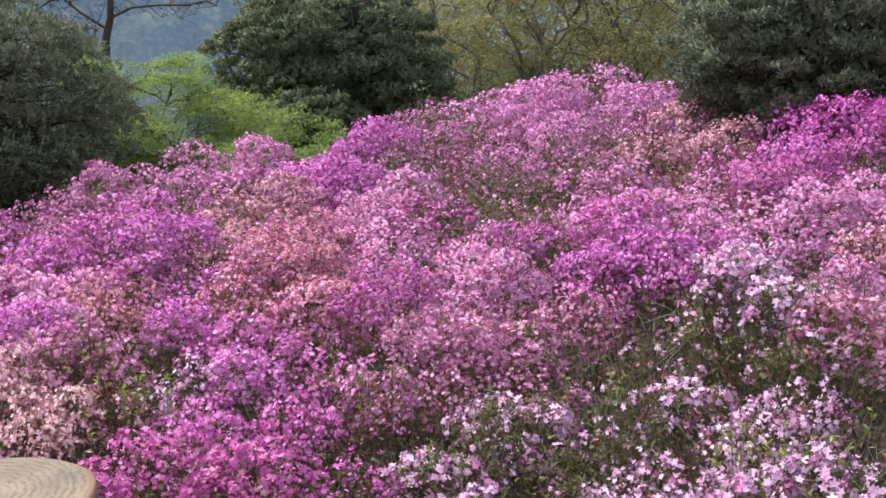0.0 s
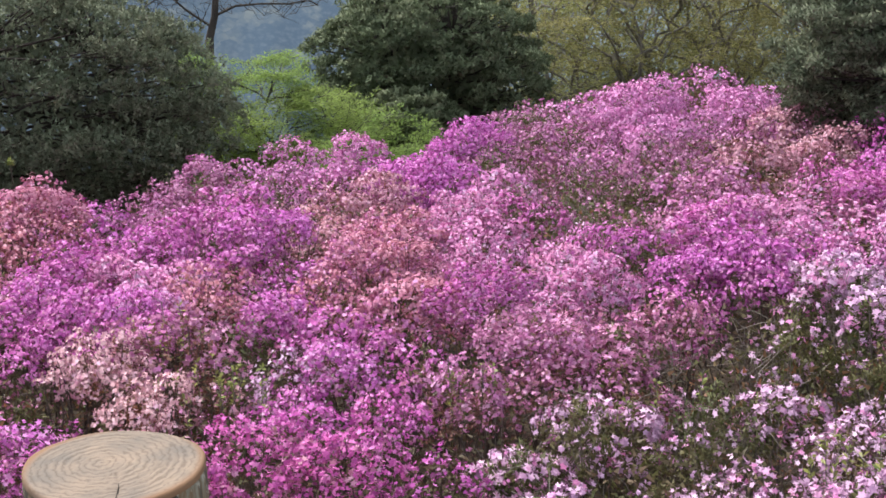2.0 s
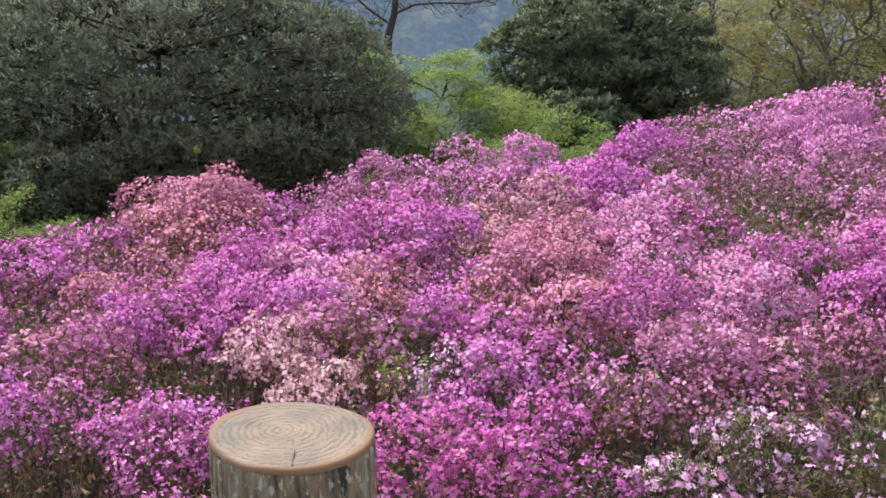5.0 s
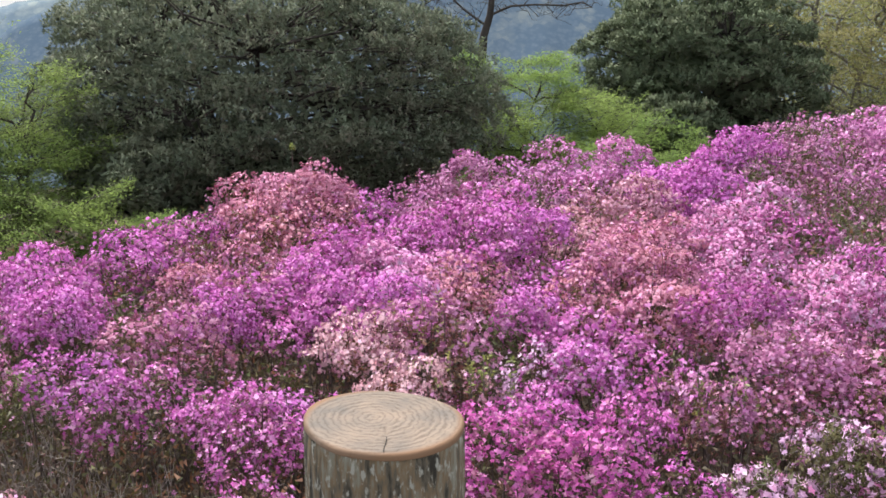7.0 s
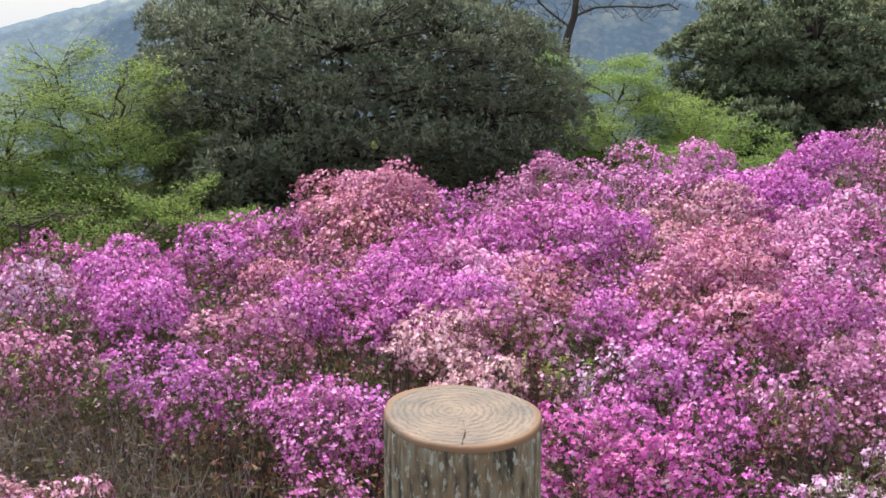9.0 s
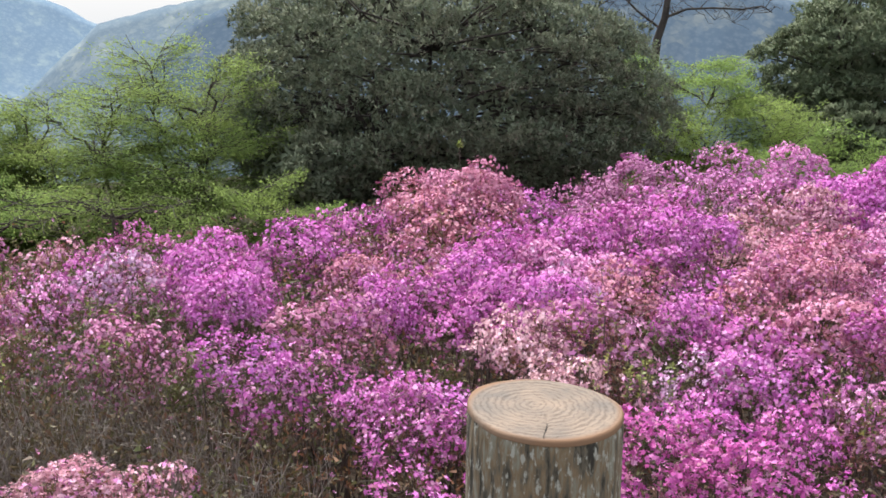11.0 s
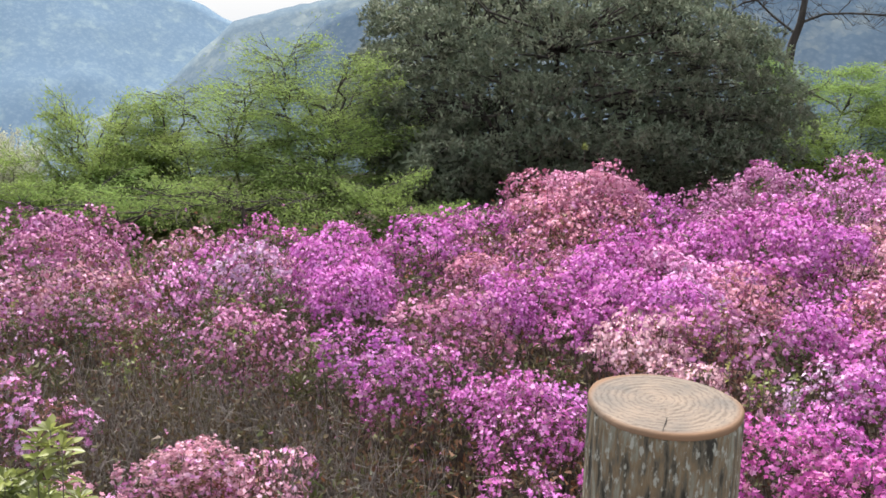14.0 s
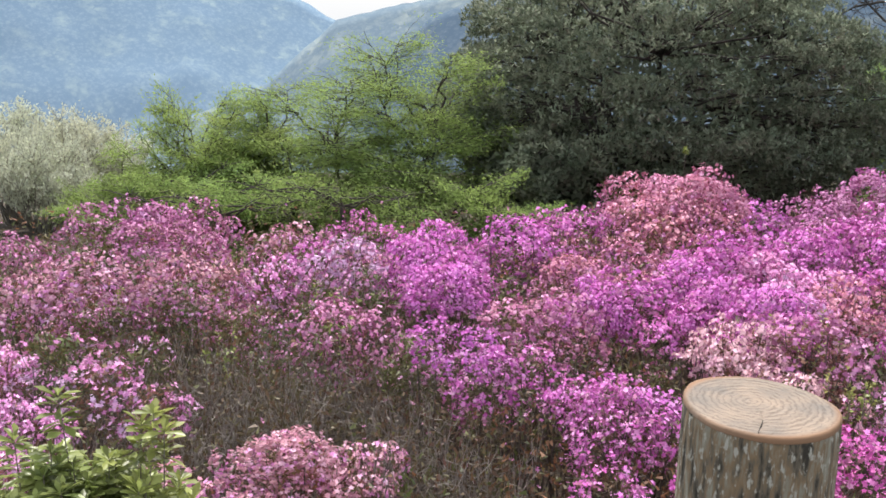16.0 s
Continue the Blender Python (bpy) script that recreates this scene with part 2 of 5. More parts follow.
def flowers(rng, c, nrm, size, petals=5):
    """Open funnel-shaped blossoms whose petals meet at the throat."""
    n = len(c)
    a = unit(np.cross(nrm, rng.normal(size=(n, 3))))
    b = np.cross(nrm, a)
    ph = rng.uniform(0, 6.28, n)
    out, faces = [c], []
    for k in range(petals):
        t = ph + k * 6.2832 / petals
        d = a * np.cos(t)[:, None] + b * np.sin(t)[:, None]
        s = -a * np.sin(t)[:, None] + b * np.cos(t)[:, None]
        way = unit(d + nrm * rng.uniform(0.2, 0.75, n)[:, None])
        L = (size * 0.52 * rng.uniform(0.85, 1.1, n))[:, None]
        out += [c + way * L + s * L * 2.4 / petals, c + way * L - s * L * 2.4 / petals]
        faces.append((0, 2 * k + 1, 2 * k + 2))
    v = np.stack(out, 1).reshape(-1, 3)
    f = (np.arange(n)[:, None, None] * (2 * petals + 1) + np.array(faces)[None]).reshape(-1, 3)
    return v, f


class Tubes:
    """Collects tapered tubes into one mesh."""

    def __init__(self):
        self.v, self.f = [], []

    def add(self, pts, radii, sides=4):
        base = len(self.v)
        pts = [np.asarray(p, float) for p in pts]
        for i, p in enumerate(pts):
            d = unit(pts[min(i + 1, len(pts) - 1)] - pts[max(i - 1, 0)])
            a = unit(np.cross(d, (0.31, 0.93, 0.17) if abs(d[2]) > 0.8 else (0, 0, 1)))
            b = np.cross(d, a)
            for k in range(sides):
                t = 6.2832 * k / sides
                self.v.append(tuple(p + radii[i] * (a * math.cos(t) + b * math.sin(t))))
        for i in range(len(pts) - 1):
            for k in range(sides):
                q = (k + 1) % sides
                self.f.append((base + i * sides + k, base + i * sides + q, base + (i + 1) * sides + q, base + (i + 1) * sides + k))

    def mesh(self, name):
        return fast_mesh(name, np.array(self.v), np.array(self.f))


def wander(rng, p, q, n, amp):
    p, q = np.asarray(p, float), np.asarray(q, float)
    out = [p]
    for i in range(1, n):
        out.append(p + (q - p) * i / n + rng.normal(size=3) * amp)
    out.append(q)
    return out


def part_of(parent, name, me, material, label=""):
    ob = new(name, me)
    both = material if isinstance(material, tuple) else (material,)
    while len(me.materials) < len(both):
        me.materials.append(both[len(me.materials)])
    for slot, m in zip(ob.material_slots, both):
        slot.link = "OBJECT"
        slot.material = m
    ob.parent = parent
    if label:
        ob["label"] = label
    return ob


# ---------- ground ----------
def smooth01(a, b, x):
    t = min(1.0, max(0.0, (x - a) / (b - a)))
    return t * t * (3 - 2 * t)


def canopy_z(x, y):
    """Height of the flowering tops."""
    return -0.244 + 0.0313 * x + 0.0224 * y


EDGE = [(-180, 9), (-90, 10), (-45, 12.3), (-30, 12.0), (-20, 11.3), (-12, 11.8), (-5, 12.6), (0, 12.8), (4, 13.6), (8, 14.6), (13, 14.0), (15.5, 14.5), (18, 18), (22, 20.5), (32, 20.5),
        (34, 14.0), (38, 13.4), (46, 13.4), (90, 12), (180, 9)]


def edge_r(x, y):
    """Distance at which the flower field ends, by direction."""
    a = math.degrees(math.atan2(x, y))
    return float(np.interp(a, [e[0] for e in EDGE], [e[1] for e in EDGE]))


def ground_z(x, y):
    r = math.hypot(x, y)
    z = (canopy_z(x, y) - 1.12) if r < 40 else canopy_z(x * 40 / r, y * 40 / r) - 1.12
    e = edge_r(x, y) + 2.0
    if r > e:
        z -= 0.10 * min(r - e, 30) + 0.26 * min(max(0.0, r - e - 30), 1200)
    z += 0.07 * noise.noise(Vector((x * 0.35, y * 0.35, 3.0)))
    t = smooth01(1.5, 3.1, r) * smooth01(-3.0, 0.6, y)
    return z * t


rings = [0.0, 0.7, 1.2, 1.6, 2.0, 2.4, 2.8, 3.2, 3.7, 4.3, 5, 5.8, 6.7, 7.7, 8.8, 10, 11.2, 12.5, 14, 15.5, 17, 19, 21, 24, 28, 33, 40, 50, 65, 90, 140, 250, 500, 1100, 2400, 4500]
NAZ = 120
gv, gf = [(0, 0, ground_z(0, 0))], []
for r in rings[1:]:
    for k in range(NAZ):
        a = 2 * math.pi * k / NAZ
        x, y = r * math.sin(a), r * math.cos(a)
        gv.append((x, y, ground_z(x, y)))
for k in range(NAZ):
    gf.append((0, 1 + (k + 1) % NAZ, 1 + k))
for i in range(len(rings) - 2):
    for k in range(NAZ):
        a, b = 1 + i * NAZ + k, 1 + i * NAZ + (k + 1) % NAZ
        gf.append((a, b, b + NAZ, a + NAZ))
ground = mesh_obj("ground", gv, gf, ground_mat(), smooth=True)
tagged(ground, "brown leaf-littered soil with low green growth under shrubs", "ground", kind="structure")


# ---------- mountains ----------
def mountain(name, skyline, dist, foot, material, label, rough):
    """A wooded slope that rises from foot to dist, with its crest at the given (azimuth, elevation) degrees."""
    az0, az1 = skyline[0][0], skyline[-1][0]
    na, nr = int((az1 - az0) * (1.2 if az1 - az0 > 200 else 2.5)) + 1, 30
    v, f = [], []
    low = -0.2 * dist
    for i in range(na):
        az = az0 + (az1 - az0) * i / (na - 1)
        el = float(np.interp(az, [s[0] for s in skyline], [s[1] for s in skyline]))
        a = radians(az)
        for j in range(nr):
            u = j / (nr - 1)
            r = foot + (dist - foot) * u
            top = 1.6 + dist * math.tan(radians(el))
            z = low + (top - low) * (u ** 0.9)
            q = Vector((az * 0.35, u * 2.5, dist * 0.01))
            z += rough * dist * (noise.noise(q) * 0.5 + noise.noise(q * 3.1) * 0.3 + noise.noise(q * 9) * 0.12) * (1 - u) * min(1, 4 * u) + rough * dist * 0.05 * noise.noise(q * 11)
            v.append((r * math.sin(a), r * math.cos(a), z))
        v.append((dist * 1.25 * math.sin(a), dist * 1.25 * math.cos(a), -0.2 * dist))
    nn = nr + 1
    for i in range(na - 1):
        for j in range(nn - 1):
            f.append((i * nn + j, (i + 1) * nn + j, (i + 1) * nn + j + 1, i * nn + j + 1))
    ob = mesh_obj(name, v, f, material, smooth=True)
    return tagged(ob, label, "mountain", kind="structure")


# blue air haze is painted into these base colours, paler with distance
MT_FAR = mountain_mat("far_mountain_hazed_woods", (0.19, 0.275, 0.37), (0.265, 0.35, 0.43), (0.31, 0.395, 0.435), 6.5)
MT_MID = mountain_mat("mid_mountain_hazed_woods", (0.17, 0.23, 0.285), (0.225, 0.285, 0.33), (0.33, 0.38, 0.375), 6)
MT_NEAR = mountain_mat("near_spur_hazed_woods", (0.10, 0.145, 0.20), (0.145, 0.19, 0.24), (0.225, 0.26, 0.268), 4)
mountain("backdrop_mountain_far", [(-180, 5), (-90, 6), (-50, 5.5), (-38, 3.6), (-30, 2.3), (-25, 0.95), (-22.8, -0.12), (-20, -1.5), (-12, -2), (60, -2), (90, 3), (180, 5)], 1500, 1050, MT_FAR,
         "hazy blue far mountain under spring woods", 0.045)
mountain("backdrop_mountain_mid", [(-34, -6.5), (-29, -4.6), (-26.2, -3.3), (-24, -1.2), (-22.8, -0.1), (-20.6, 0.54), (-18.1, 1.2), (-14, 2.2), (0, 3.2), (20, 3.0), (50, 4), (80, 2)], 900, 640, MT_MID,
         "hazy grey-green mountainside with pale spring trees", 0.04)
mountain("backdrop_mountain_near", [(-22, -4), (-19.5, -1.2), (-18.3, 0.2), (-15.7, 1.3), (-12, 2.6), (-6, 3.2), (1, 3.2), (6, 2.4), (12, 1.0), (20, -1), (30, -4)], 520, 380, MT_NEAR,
         "darker wooded spur tinted with blue haze", 0.03)


# ---------- wooden post ----------
def wooden_post(x, y, top, radius):
    post = new("wooden_post")
    g = ground_z(x, y)
    post.location = (x, y, g)
    tagged(post, "weathered round wooden fence post with cracked end grain", "post")
    h = top - g
    wood, n, l, b = mat_base("end_grain_wood")
    tc = n.new("ShaderNodeTexCoord")
    mp = n.new("ShaderNodeMapping")
    mp.inputs["Location"].default_value = (0.012, -0.006, 0)
    mp.inputs["Scale"].default_value = (1, 1, 0)
    l.new(tc.outputs["Object"], mp.inputs[0])
    wv = n.new("ShaderNodeTexWave")
    wv.wave_type, wv.rings_direction = "RINGS", "Z"
    wv.inputs["Scale"].default_value = 42
    wv.inputs["Distortion"].default_value = 6.0
    wv.inputs["Detail"].default_value = 3
    wv.inputs["Detail Scale"].default_value = 2.5
    l.new(mp.outputs[0], wv.inputs[0])
    rc = ramp(n, l, wv.outputs[0], [(0.0, (0.185, 0.15, 0.123)), (0.22, (0.24, 0.2, 0.166)), (1.0, (0.272, 0.228, 0.19))])
    nz = noise_node(n, l, 14, 5, tc.outputs["Object"])
    st = ramp(n, l, nz.outputs[0], [(0.33, (0.66, 0.68, 0.71)), (0.62, (1.2, 1.1, 1.0))])
    mx = n.new("ShaderNodeMixRGB")
    mx.blend_type = "MULTIPLY"
    mx.inputs[0].default_value = 1
    l.new(rc.outputs[0], mx.inputs[1])
    l.new(st.outputs[0], mx.inputs[2])
    ln = n.new("ShaderNodeVectorMath")
    ln.operation = "LENGTH"
    fl = n.new("ShaderNodeMapping")
    fl.inputs["Scale"].default_value = (1, 1, 0)
    l.new(tc.outputs["Object"], fl.inputs[0])
    l.new(fl.outputs[0], ln.inputs[0])
    rm = n.new("ShaderNodeMapRange")
    rm.inputs["From Min"].default_value, rm.inputs["From Max"].default_value = radius * 0.9, radius * 1.0
    l.new(ln.outputs["Value"], rm.inputs["Value"])
    rb = n.new("ShaderNodeMixRGB")
    l.new(rm.outputs[0], rb.inputs[0])
    l.new(mx.outputs[0], rb.inputs[1])
    rb.inputs[2].default_value = (0.26, 0.145, 0.08, 1)      # brown sapwood rim
    l.new(rb.outputs[0], b.inputs["Base Color"])
    b.inputs["Roughness"].default_value = 0.8
    bp = n.new("ShaderNodeBump")
    bp.inputs["Strength"].default_value = 0.15
    bp.inputs["Distance"].default_value = 0.001
    l.new(wv.outputs[0], bp.inputs["Height"])
    l.new(bp.outputs[0], b.inputs["Normal"])

    shaft_m, n, l, b = mat_base("weathered_shaft_wood")
    tc = n.new("ShaderNodeTexCoord")
    mp = n.new("ShaderNodeMapping")
    mp.inputs["Scale"].default_value = (1, 1, 0.2)
    l.new(tc.outputs["Object"], mp.inputs[0])
    streak = noise_node(n, l, 75, 4, mp.outputs[0])
    c1 = ramp(n, l, streak.outputs[0], [(0.36, (0.04, 0.034, 0.025)), (0.44, (0.145, 0.122, 0.088)), (0.52, (0.24, 0.165, 0.095)), (0.6, (0.27, 0.25, 0.19)), (0.7, (0.35, 0.33, 0.26))])
    mp2 = n.new("ShaderNodeMapping")
    mp2.inputs["Scale"].default_value = (1, 1, 0.45)
    l.new(tc.outputs["Object"], mp2.inputs[0])
    lich = noise_node(n, l, 150, 5, mp2.outputs[0])
    lr = ramp(n, l, lich.outputs[0], [(0.55, (0, 0, 0)), (0.63, (1, 1, 1))])
    mx = n.new("ShaderNodeMixRGB")
    l.new(lr.outputs[0], mx.inputs[0])
    l.new(c1.outputs[0], mx.inputs[1])
    mx.inputs[2].default_value = (0.45, 0.43, 0.365, 1)
    l.new(mx.outputs[0], b.inputs["Base Color"])
    b.inputs["Roughness"].default_value = 0.9
    bp = n.new("ShaderNodeBump")
    bp.inputs["Strength"].default_value = 0.8
    bp.inputs["Distance"].default_value = 0.006
    l.new(streak.outputs[0], bp.inputs["Height"])
    l.new(bp.outputs[0], b.inputs["Normal"])

    na = 96

    def rim(a):
        return radius * (1 + 0.043 * math.cos(2 * (a - 2.41)) + 0.022 * math.cos(3 * (a - 2.44)) + 0.008 * math.sin(5 * a + 0.4) + 0.005 * math.sin(8 * a))

    def slope(px, py):
        return 0.075 * py - 0.012 * px    # the sawn top leans towards the path

    v, f = [], []
    zs = [0.0, 0.15, 0.3, 0.45, 0.6, 0.75, 0.85, 0.92, 0.96, 0.978, 0.988, 0.994]
    for j, u in enumerate(zs):
        for k in range(na):
            a = 2 * math.pi * k / na
            gro = 0.02 * noise.noise(Vector((math.cos(a) * 6, math.sin(a) * 6, u * 1.2)))
            gro += 0.012 * noise.noise(Vector((math.cos(a) * 17, math.sin(a) * 17, u * 2)))
            rr = rim(a) * (1.0 + gro - 0.015 * (1 - u))
            if j == len(zs) - 1:
                rr = rim(a) * 0.985
            px, py = rr * math.cos(a), rr * math.sin(a)
            v.append((px, py, u * h + slope(px, py) * u))
    for j in range(len(zs) - 1):
        for k in range(na):
            q = (k + 1) % na
            f.append((j * na + k, j * na + q, (j + 1) * na + q, (j + 1) * na + k))
    f.append(tuple(reversed(range(na))))
    mesh_obj("shaft", v, f, shaft_m, post, "grey weathered shaft with dark streaks and lichen flecks", True)

    # sawn top: rounded rim, fine ring relief and one radial crack
    v, f = [], []
    rads = [1.0, 1.0, 0.985, 0.955] + [0.92 - 0.02 * i for i in range(46)]
    zoff = [-0.007, -0.003, -0.0008, 0.0]
    ck = -1.50
    for j, s in enumerate(rads):
        for k in range(na):
            a = 2 * math.pi * k / na
            rr = rim(a) * s * (0.997 if j else 1.0)
            px, py = rr * math.cos(a), rr * math.sin(a)
            z = h + slope(px, py) + (zoff[j] if j < 4 else 0.0004 * math.sin(s * 60 + 2.5 * noise.noise(Vector((math.cos(a), math.sin(a), 1)))))
            d = abs(math.atan2(math.sin(a - ck - 0.05 * math.sin(s * 5)), math.cos(a - ck - 0.05 * math.sin(s * 5)))) * rr
            if s > 0.22:
                z -= 0.002 * math.exp(-(d / 0.0013) ** 2)
            v.append((px, py, z))
    for j in range(len(rads) - 1):
        for k in range(na):
            q = (k + 1) % na
            f.append((j * na + k, j * na + q, (j + 1) * na + q, (j + 1) * na + k))
    f.append(tuple((len(rads) - 1) * na + k for k in range(na)))
    sawn = mesh_obj("end_grain", v, f, wood, post, "pale sawn end grain with growth rings", True)
    # dark opening of the crack
    cv, cf = [], []
    for i in range(13):
        s = 0.5 + 0.43 * i / 12
        a = ck + 0.05 * math.sin(s * 5)
        w = 0.0001 + 0.0003 * s
        for sg in (-1, 1):
            px, py = rim(a) * s * math.cos(a) - sg * w * math.sin(a), rim(a) * s * math.sin(a) + sg * w * math.cos(a)
            cv.append((px, py, h + slope(px, py) + 0.0006))
            cv.append((px, py, h + slope(px, py) - 0.004))
    for i in range(12):
        o = i * 4
        cf += [(o, o + 2, o + 6, o + 4), (o + 1, o + 5, o + 7, o + 3), (o, o + 4, o + 5, o + 1), (o + 2, o + 3, o + 7, o + 6)]
    mesh_obj("crack", cv, cf, BARK_DARK, sawn, "dark radial drying crack")
    return post


wooden_post(-0.025, 1.222, 1.178, 0.0885)

# ---------- azalea shrubs ----------
def dome_points(rng, n, R, low=-0.15):
    z = rng.uniform(low, 1, n)
    t = rng.uniform(0, 6.2832, n)
    q = np.sqrt(np.clip(1 - z * z, 0, 1))
    return np.stack([q * np.cos(t), q * np.sin(t), z], 1)


def azalea_meshes(seed, R, trusses, per, fsize, leaves, stems, twigs, pad, skirt=0.5, petals=5, reach=1.04):
    """Crown of rounded lobes set with trusses of open blossoms, leaves between them, stems below."""
    rng = np.random.default_rng(seed)
    H = 1.12
    lobes = 11 + int(rng.integers(5))
    hd = dome_points(rng, lobes, R, -0.4)
    squash = np.array([1, 1, min(0.8, 0.38 / R)])
    hr = R * rng.uniform(0.2, 0.5, lobes)
    mid = np.array([0, 0, H - R * squash[2] * 0.98])
    hc = mid + hd * (R - hr * 0.8)[:, None] * rng.uniform(0.5, 1.3, lobes)[:, None] * squash
    m = trusses * 5
    pick = rng.choice(lobes, m, p=hr ** 2 / (hr ** 2).sum())
    d = unit(dome_points(rng, m, R, -0.7) + hd[pick] * 0.2)
    c = hc[pick] + d * (hr[pick] * (0.84 + 0.42 * rng.random(m) ** 2))[:, None] * np.array([1.2, 1.2, 0.75])
    gap = np.linalg.norm(c[:, None] - hc[None], axis=2) / hr[None]
    gap[np.arange(m), pick] = 9
    keep = (gap.min(1) > 0.85) & (rng.random(m) < np.where(d[:, 2] > 0.1, 1.0, skirt))
    c, d = c[keep][:trusses], d[keep][:trusses]
    k = len(c)
    # blossoms
    n = k * per
    cc, dd = np.repeat(c, per, 0), np.repeat(d, per, 0)
    way = unit(rng.normal(size=(n, 3)) * 0.9 + dd * 0.8 + np.array([0, 0, 0.35]))
    at, big = cc + way * (pad * rng.uniform(0.35, 1.15, n))[:, None], fsize * rng.uniform(0.7, 1.2, n)
    fv, ff = stars(rng, at, way, big) if petals == 5 else far_stars(rng, at, way, big)
    fn = np.repeat(unit(way * 0.65 + dd * 0.35 + np.repeat(unit(c - mid), per, 0) * 0.35 + np.array([0, 0, 0.15])), len(fv) // n, 0)
    blo = lay_normals(fast_mesh("blossom", fv, ff), fv, ff, fn)
    # lower-facing trusses take the partner colour more often than the rest
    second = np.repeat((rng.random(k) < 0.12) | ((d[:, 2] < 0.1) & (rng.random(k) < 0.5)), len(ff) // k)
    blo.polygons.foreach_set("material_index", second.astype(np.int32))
    # leaves: between the trusses and hanging on below the bloom
    lp = rng.choice(lobes, leaves)
    ld = unit(dome_points(rng, leaves, R, -0.9) + hd[lp] * 0.2)
    lc = hc[lp] + ld * (hr[lp] * rng.uniform(0.45, reach, leaves))[:, None]
    low = rng.random(leaves) < 0.3
    lc[low, 2] -= rng.uniform(0.05, 0.45, int(low.sum()))
    lw = unit(rng.normal(size=(leaves, 3)) + ld * 0.7 + np.array([0, 0, 0.3]))
    side = unit(np.cross(lw, rng.normal(size=(leaves, 3))))
    ls = rng.uniform(0.8, 1.3, leaves) * fsize * 0.85
    lv, lf = leaflets(lc, lw, side, ls * 1.15, ls * 0.5)
    lea = lay_normals(fast_mesh("foliage", lv, lf), lv, lf, np.repeat(unit(ld + np.cross(side, lw) * 0.3 + np.array([0, 0, 0.2])), 3, 0))
    # stems
    tb = Tubes()
    for j in range(stems):
        tgt = c[j * 7 % k] * np.array([0.95, 0.95, 1])
        a = rng.uniform(0, 6.28)
        b0 = np.array([0.06 * math.cos(a), 0.06 * math.sin(a), -0.05])
        m1 = b0 * 1.5 + np.array([tgt[0] * 0.45, tgt[1] * 0.45, 0.42 * tgt[2]]) + rng.normal(size=3) * 0.05
        m2 = np.array([tgt[0] * 0.8, tgt[1] * 0.8, 0.78 * tgt[2]]) + rng.normal(size=3) * 0.02
        tb.add([b0, m1, m2, tgt], [0.008, 0.006, 0.004, 0.002], 3)
    for j in range(twigs):
        q = rng.integers(k)
        tgt = c[q] + d[q] * pad * rng.uniform(-0.5, 0.5)
        st = tgt - unit(np.array([tgt[0], tgt[1], 0.25 * R]) * 1.2 / R + rng.normal(size=3) * 0.7 + np.array([0, 0, 0.4])) * rng.uniform(0.14, 0.3)
        tb.add(wander(rng, st, tgt, 3, 0.014), [0.0026, 0.0021, 0.0015, 0.0008], 3)
    return blo, lea, tb.mesh("branchwork")


SHRUBS = {}
for tier, (R, tr, per, fs, lv) in {"near": (0.23, 340, 3, 0.0225, 500), "mid": (0.34, 640, 3, 0.0265, 460), "far": (0.50, 760, 3, 0.033, 420)}.items():
    pet = 5 if tier == "near" else 4
    for var in range(4):
        SHRUBS[tier, "dense", var] = azalea_meshes(10 + var, R, tr, per, fs, lv, 6, 8, fs * 1.25, 0.45, pet, 0.92)
        SHRUBS[tier, "thin", var] = azalea_meshes(30 + var, R, int(tr * 0.47), per, fs * 0.98, int(lv * 1.7), 6, 16, fs * 1.3, 0.6, pet)
        SHRUBS[tier, "sparse", var] = azalea_meshes(40 + var, R, int(tr * 0.36), 4, fs * 1.35, int(lv * 1.8), 6, 26, fs * 1.2, 0.5)
        SHRUBS[tier, "leafy", var] = azalea_meshes(60 + var, R, int(tr * 0.12), 3, fs, int(lv * 2.6), 5, 26, fs * 0.8)
TIER_R = {"near": 0.23, "mid": 0.34, "far": 0.50}
WORDS = {"violet": "violet-magenta blossom", "hot": "hot pink blossom", "orchid": "orchid-pink blossom", "mauve": "faded mauve blossom", "salmon": "dusty salmon blossom",
         "peach": "pale peach-pink blossom", "rose": "rose-pink blossom", "lilac": "pale lilac blossom"}
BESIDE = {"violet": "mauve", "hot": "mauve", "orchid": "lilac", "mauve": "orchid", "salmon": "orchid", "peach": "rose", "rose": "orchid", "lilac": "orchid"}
srng = np.random.default_rng(5)


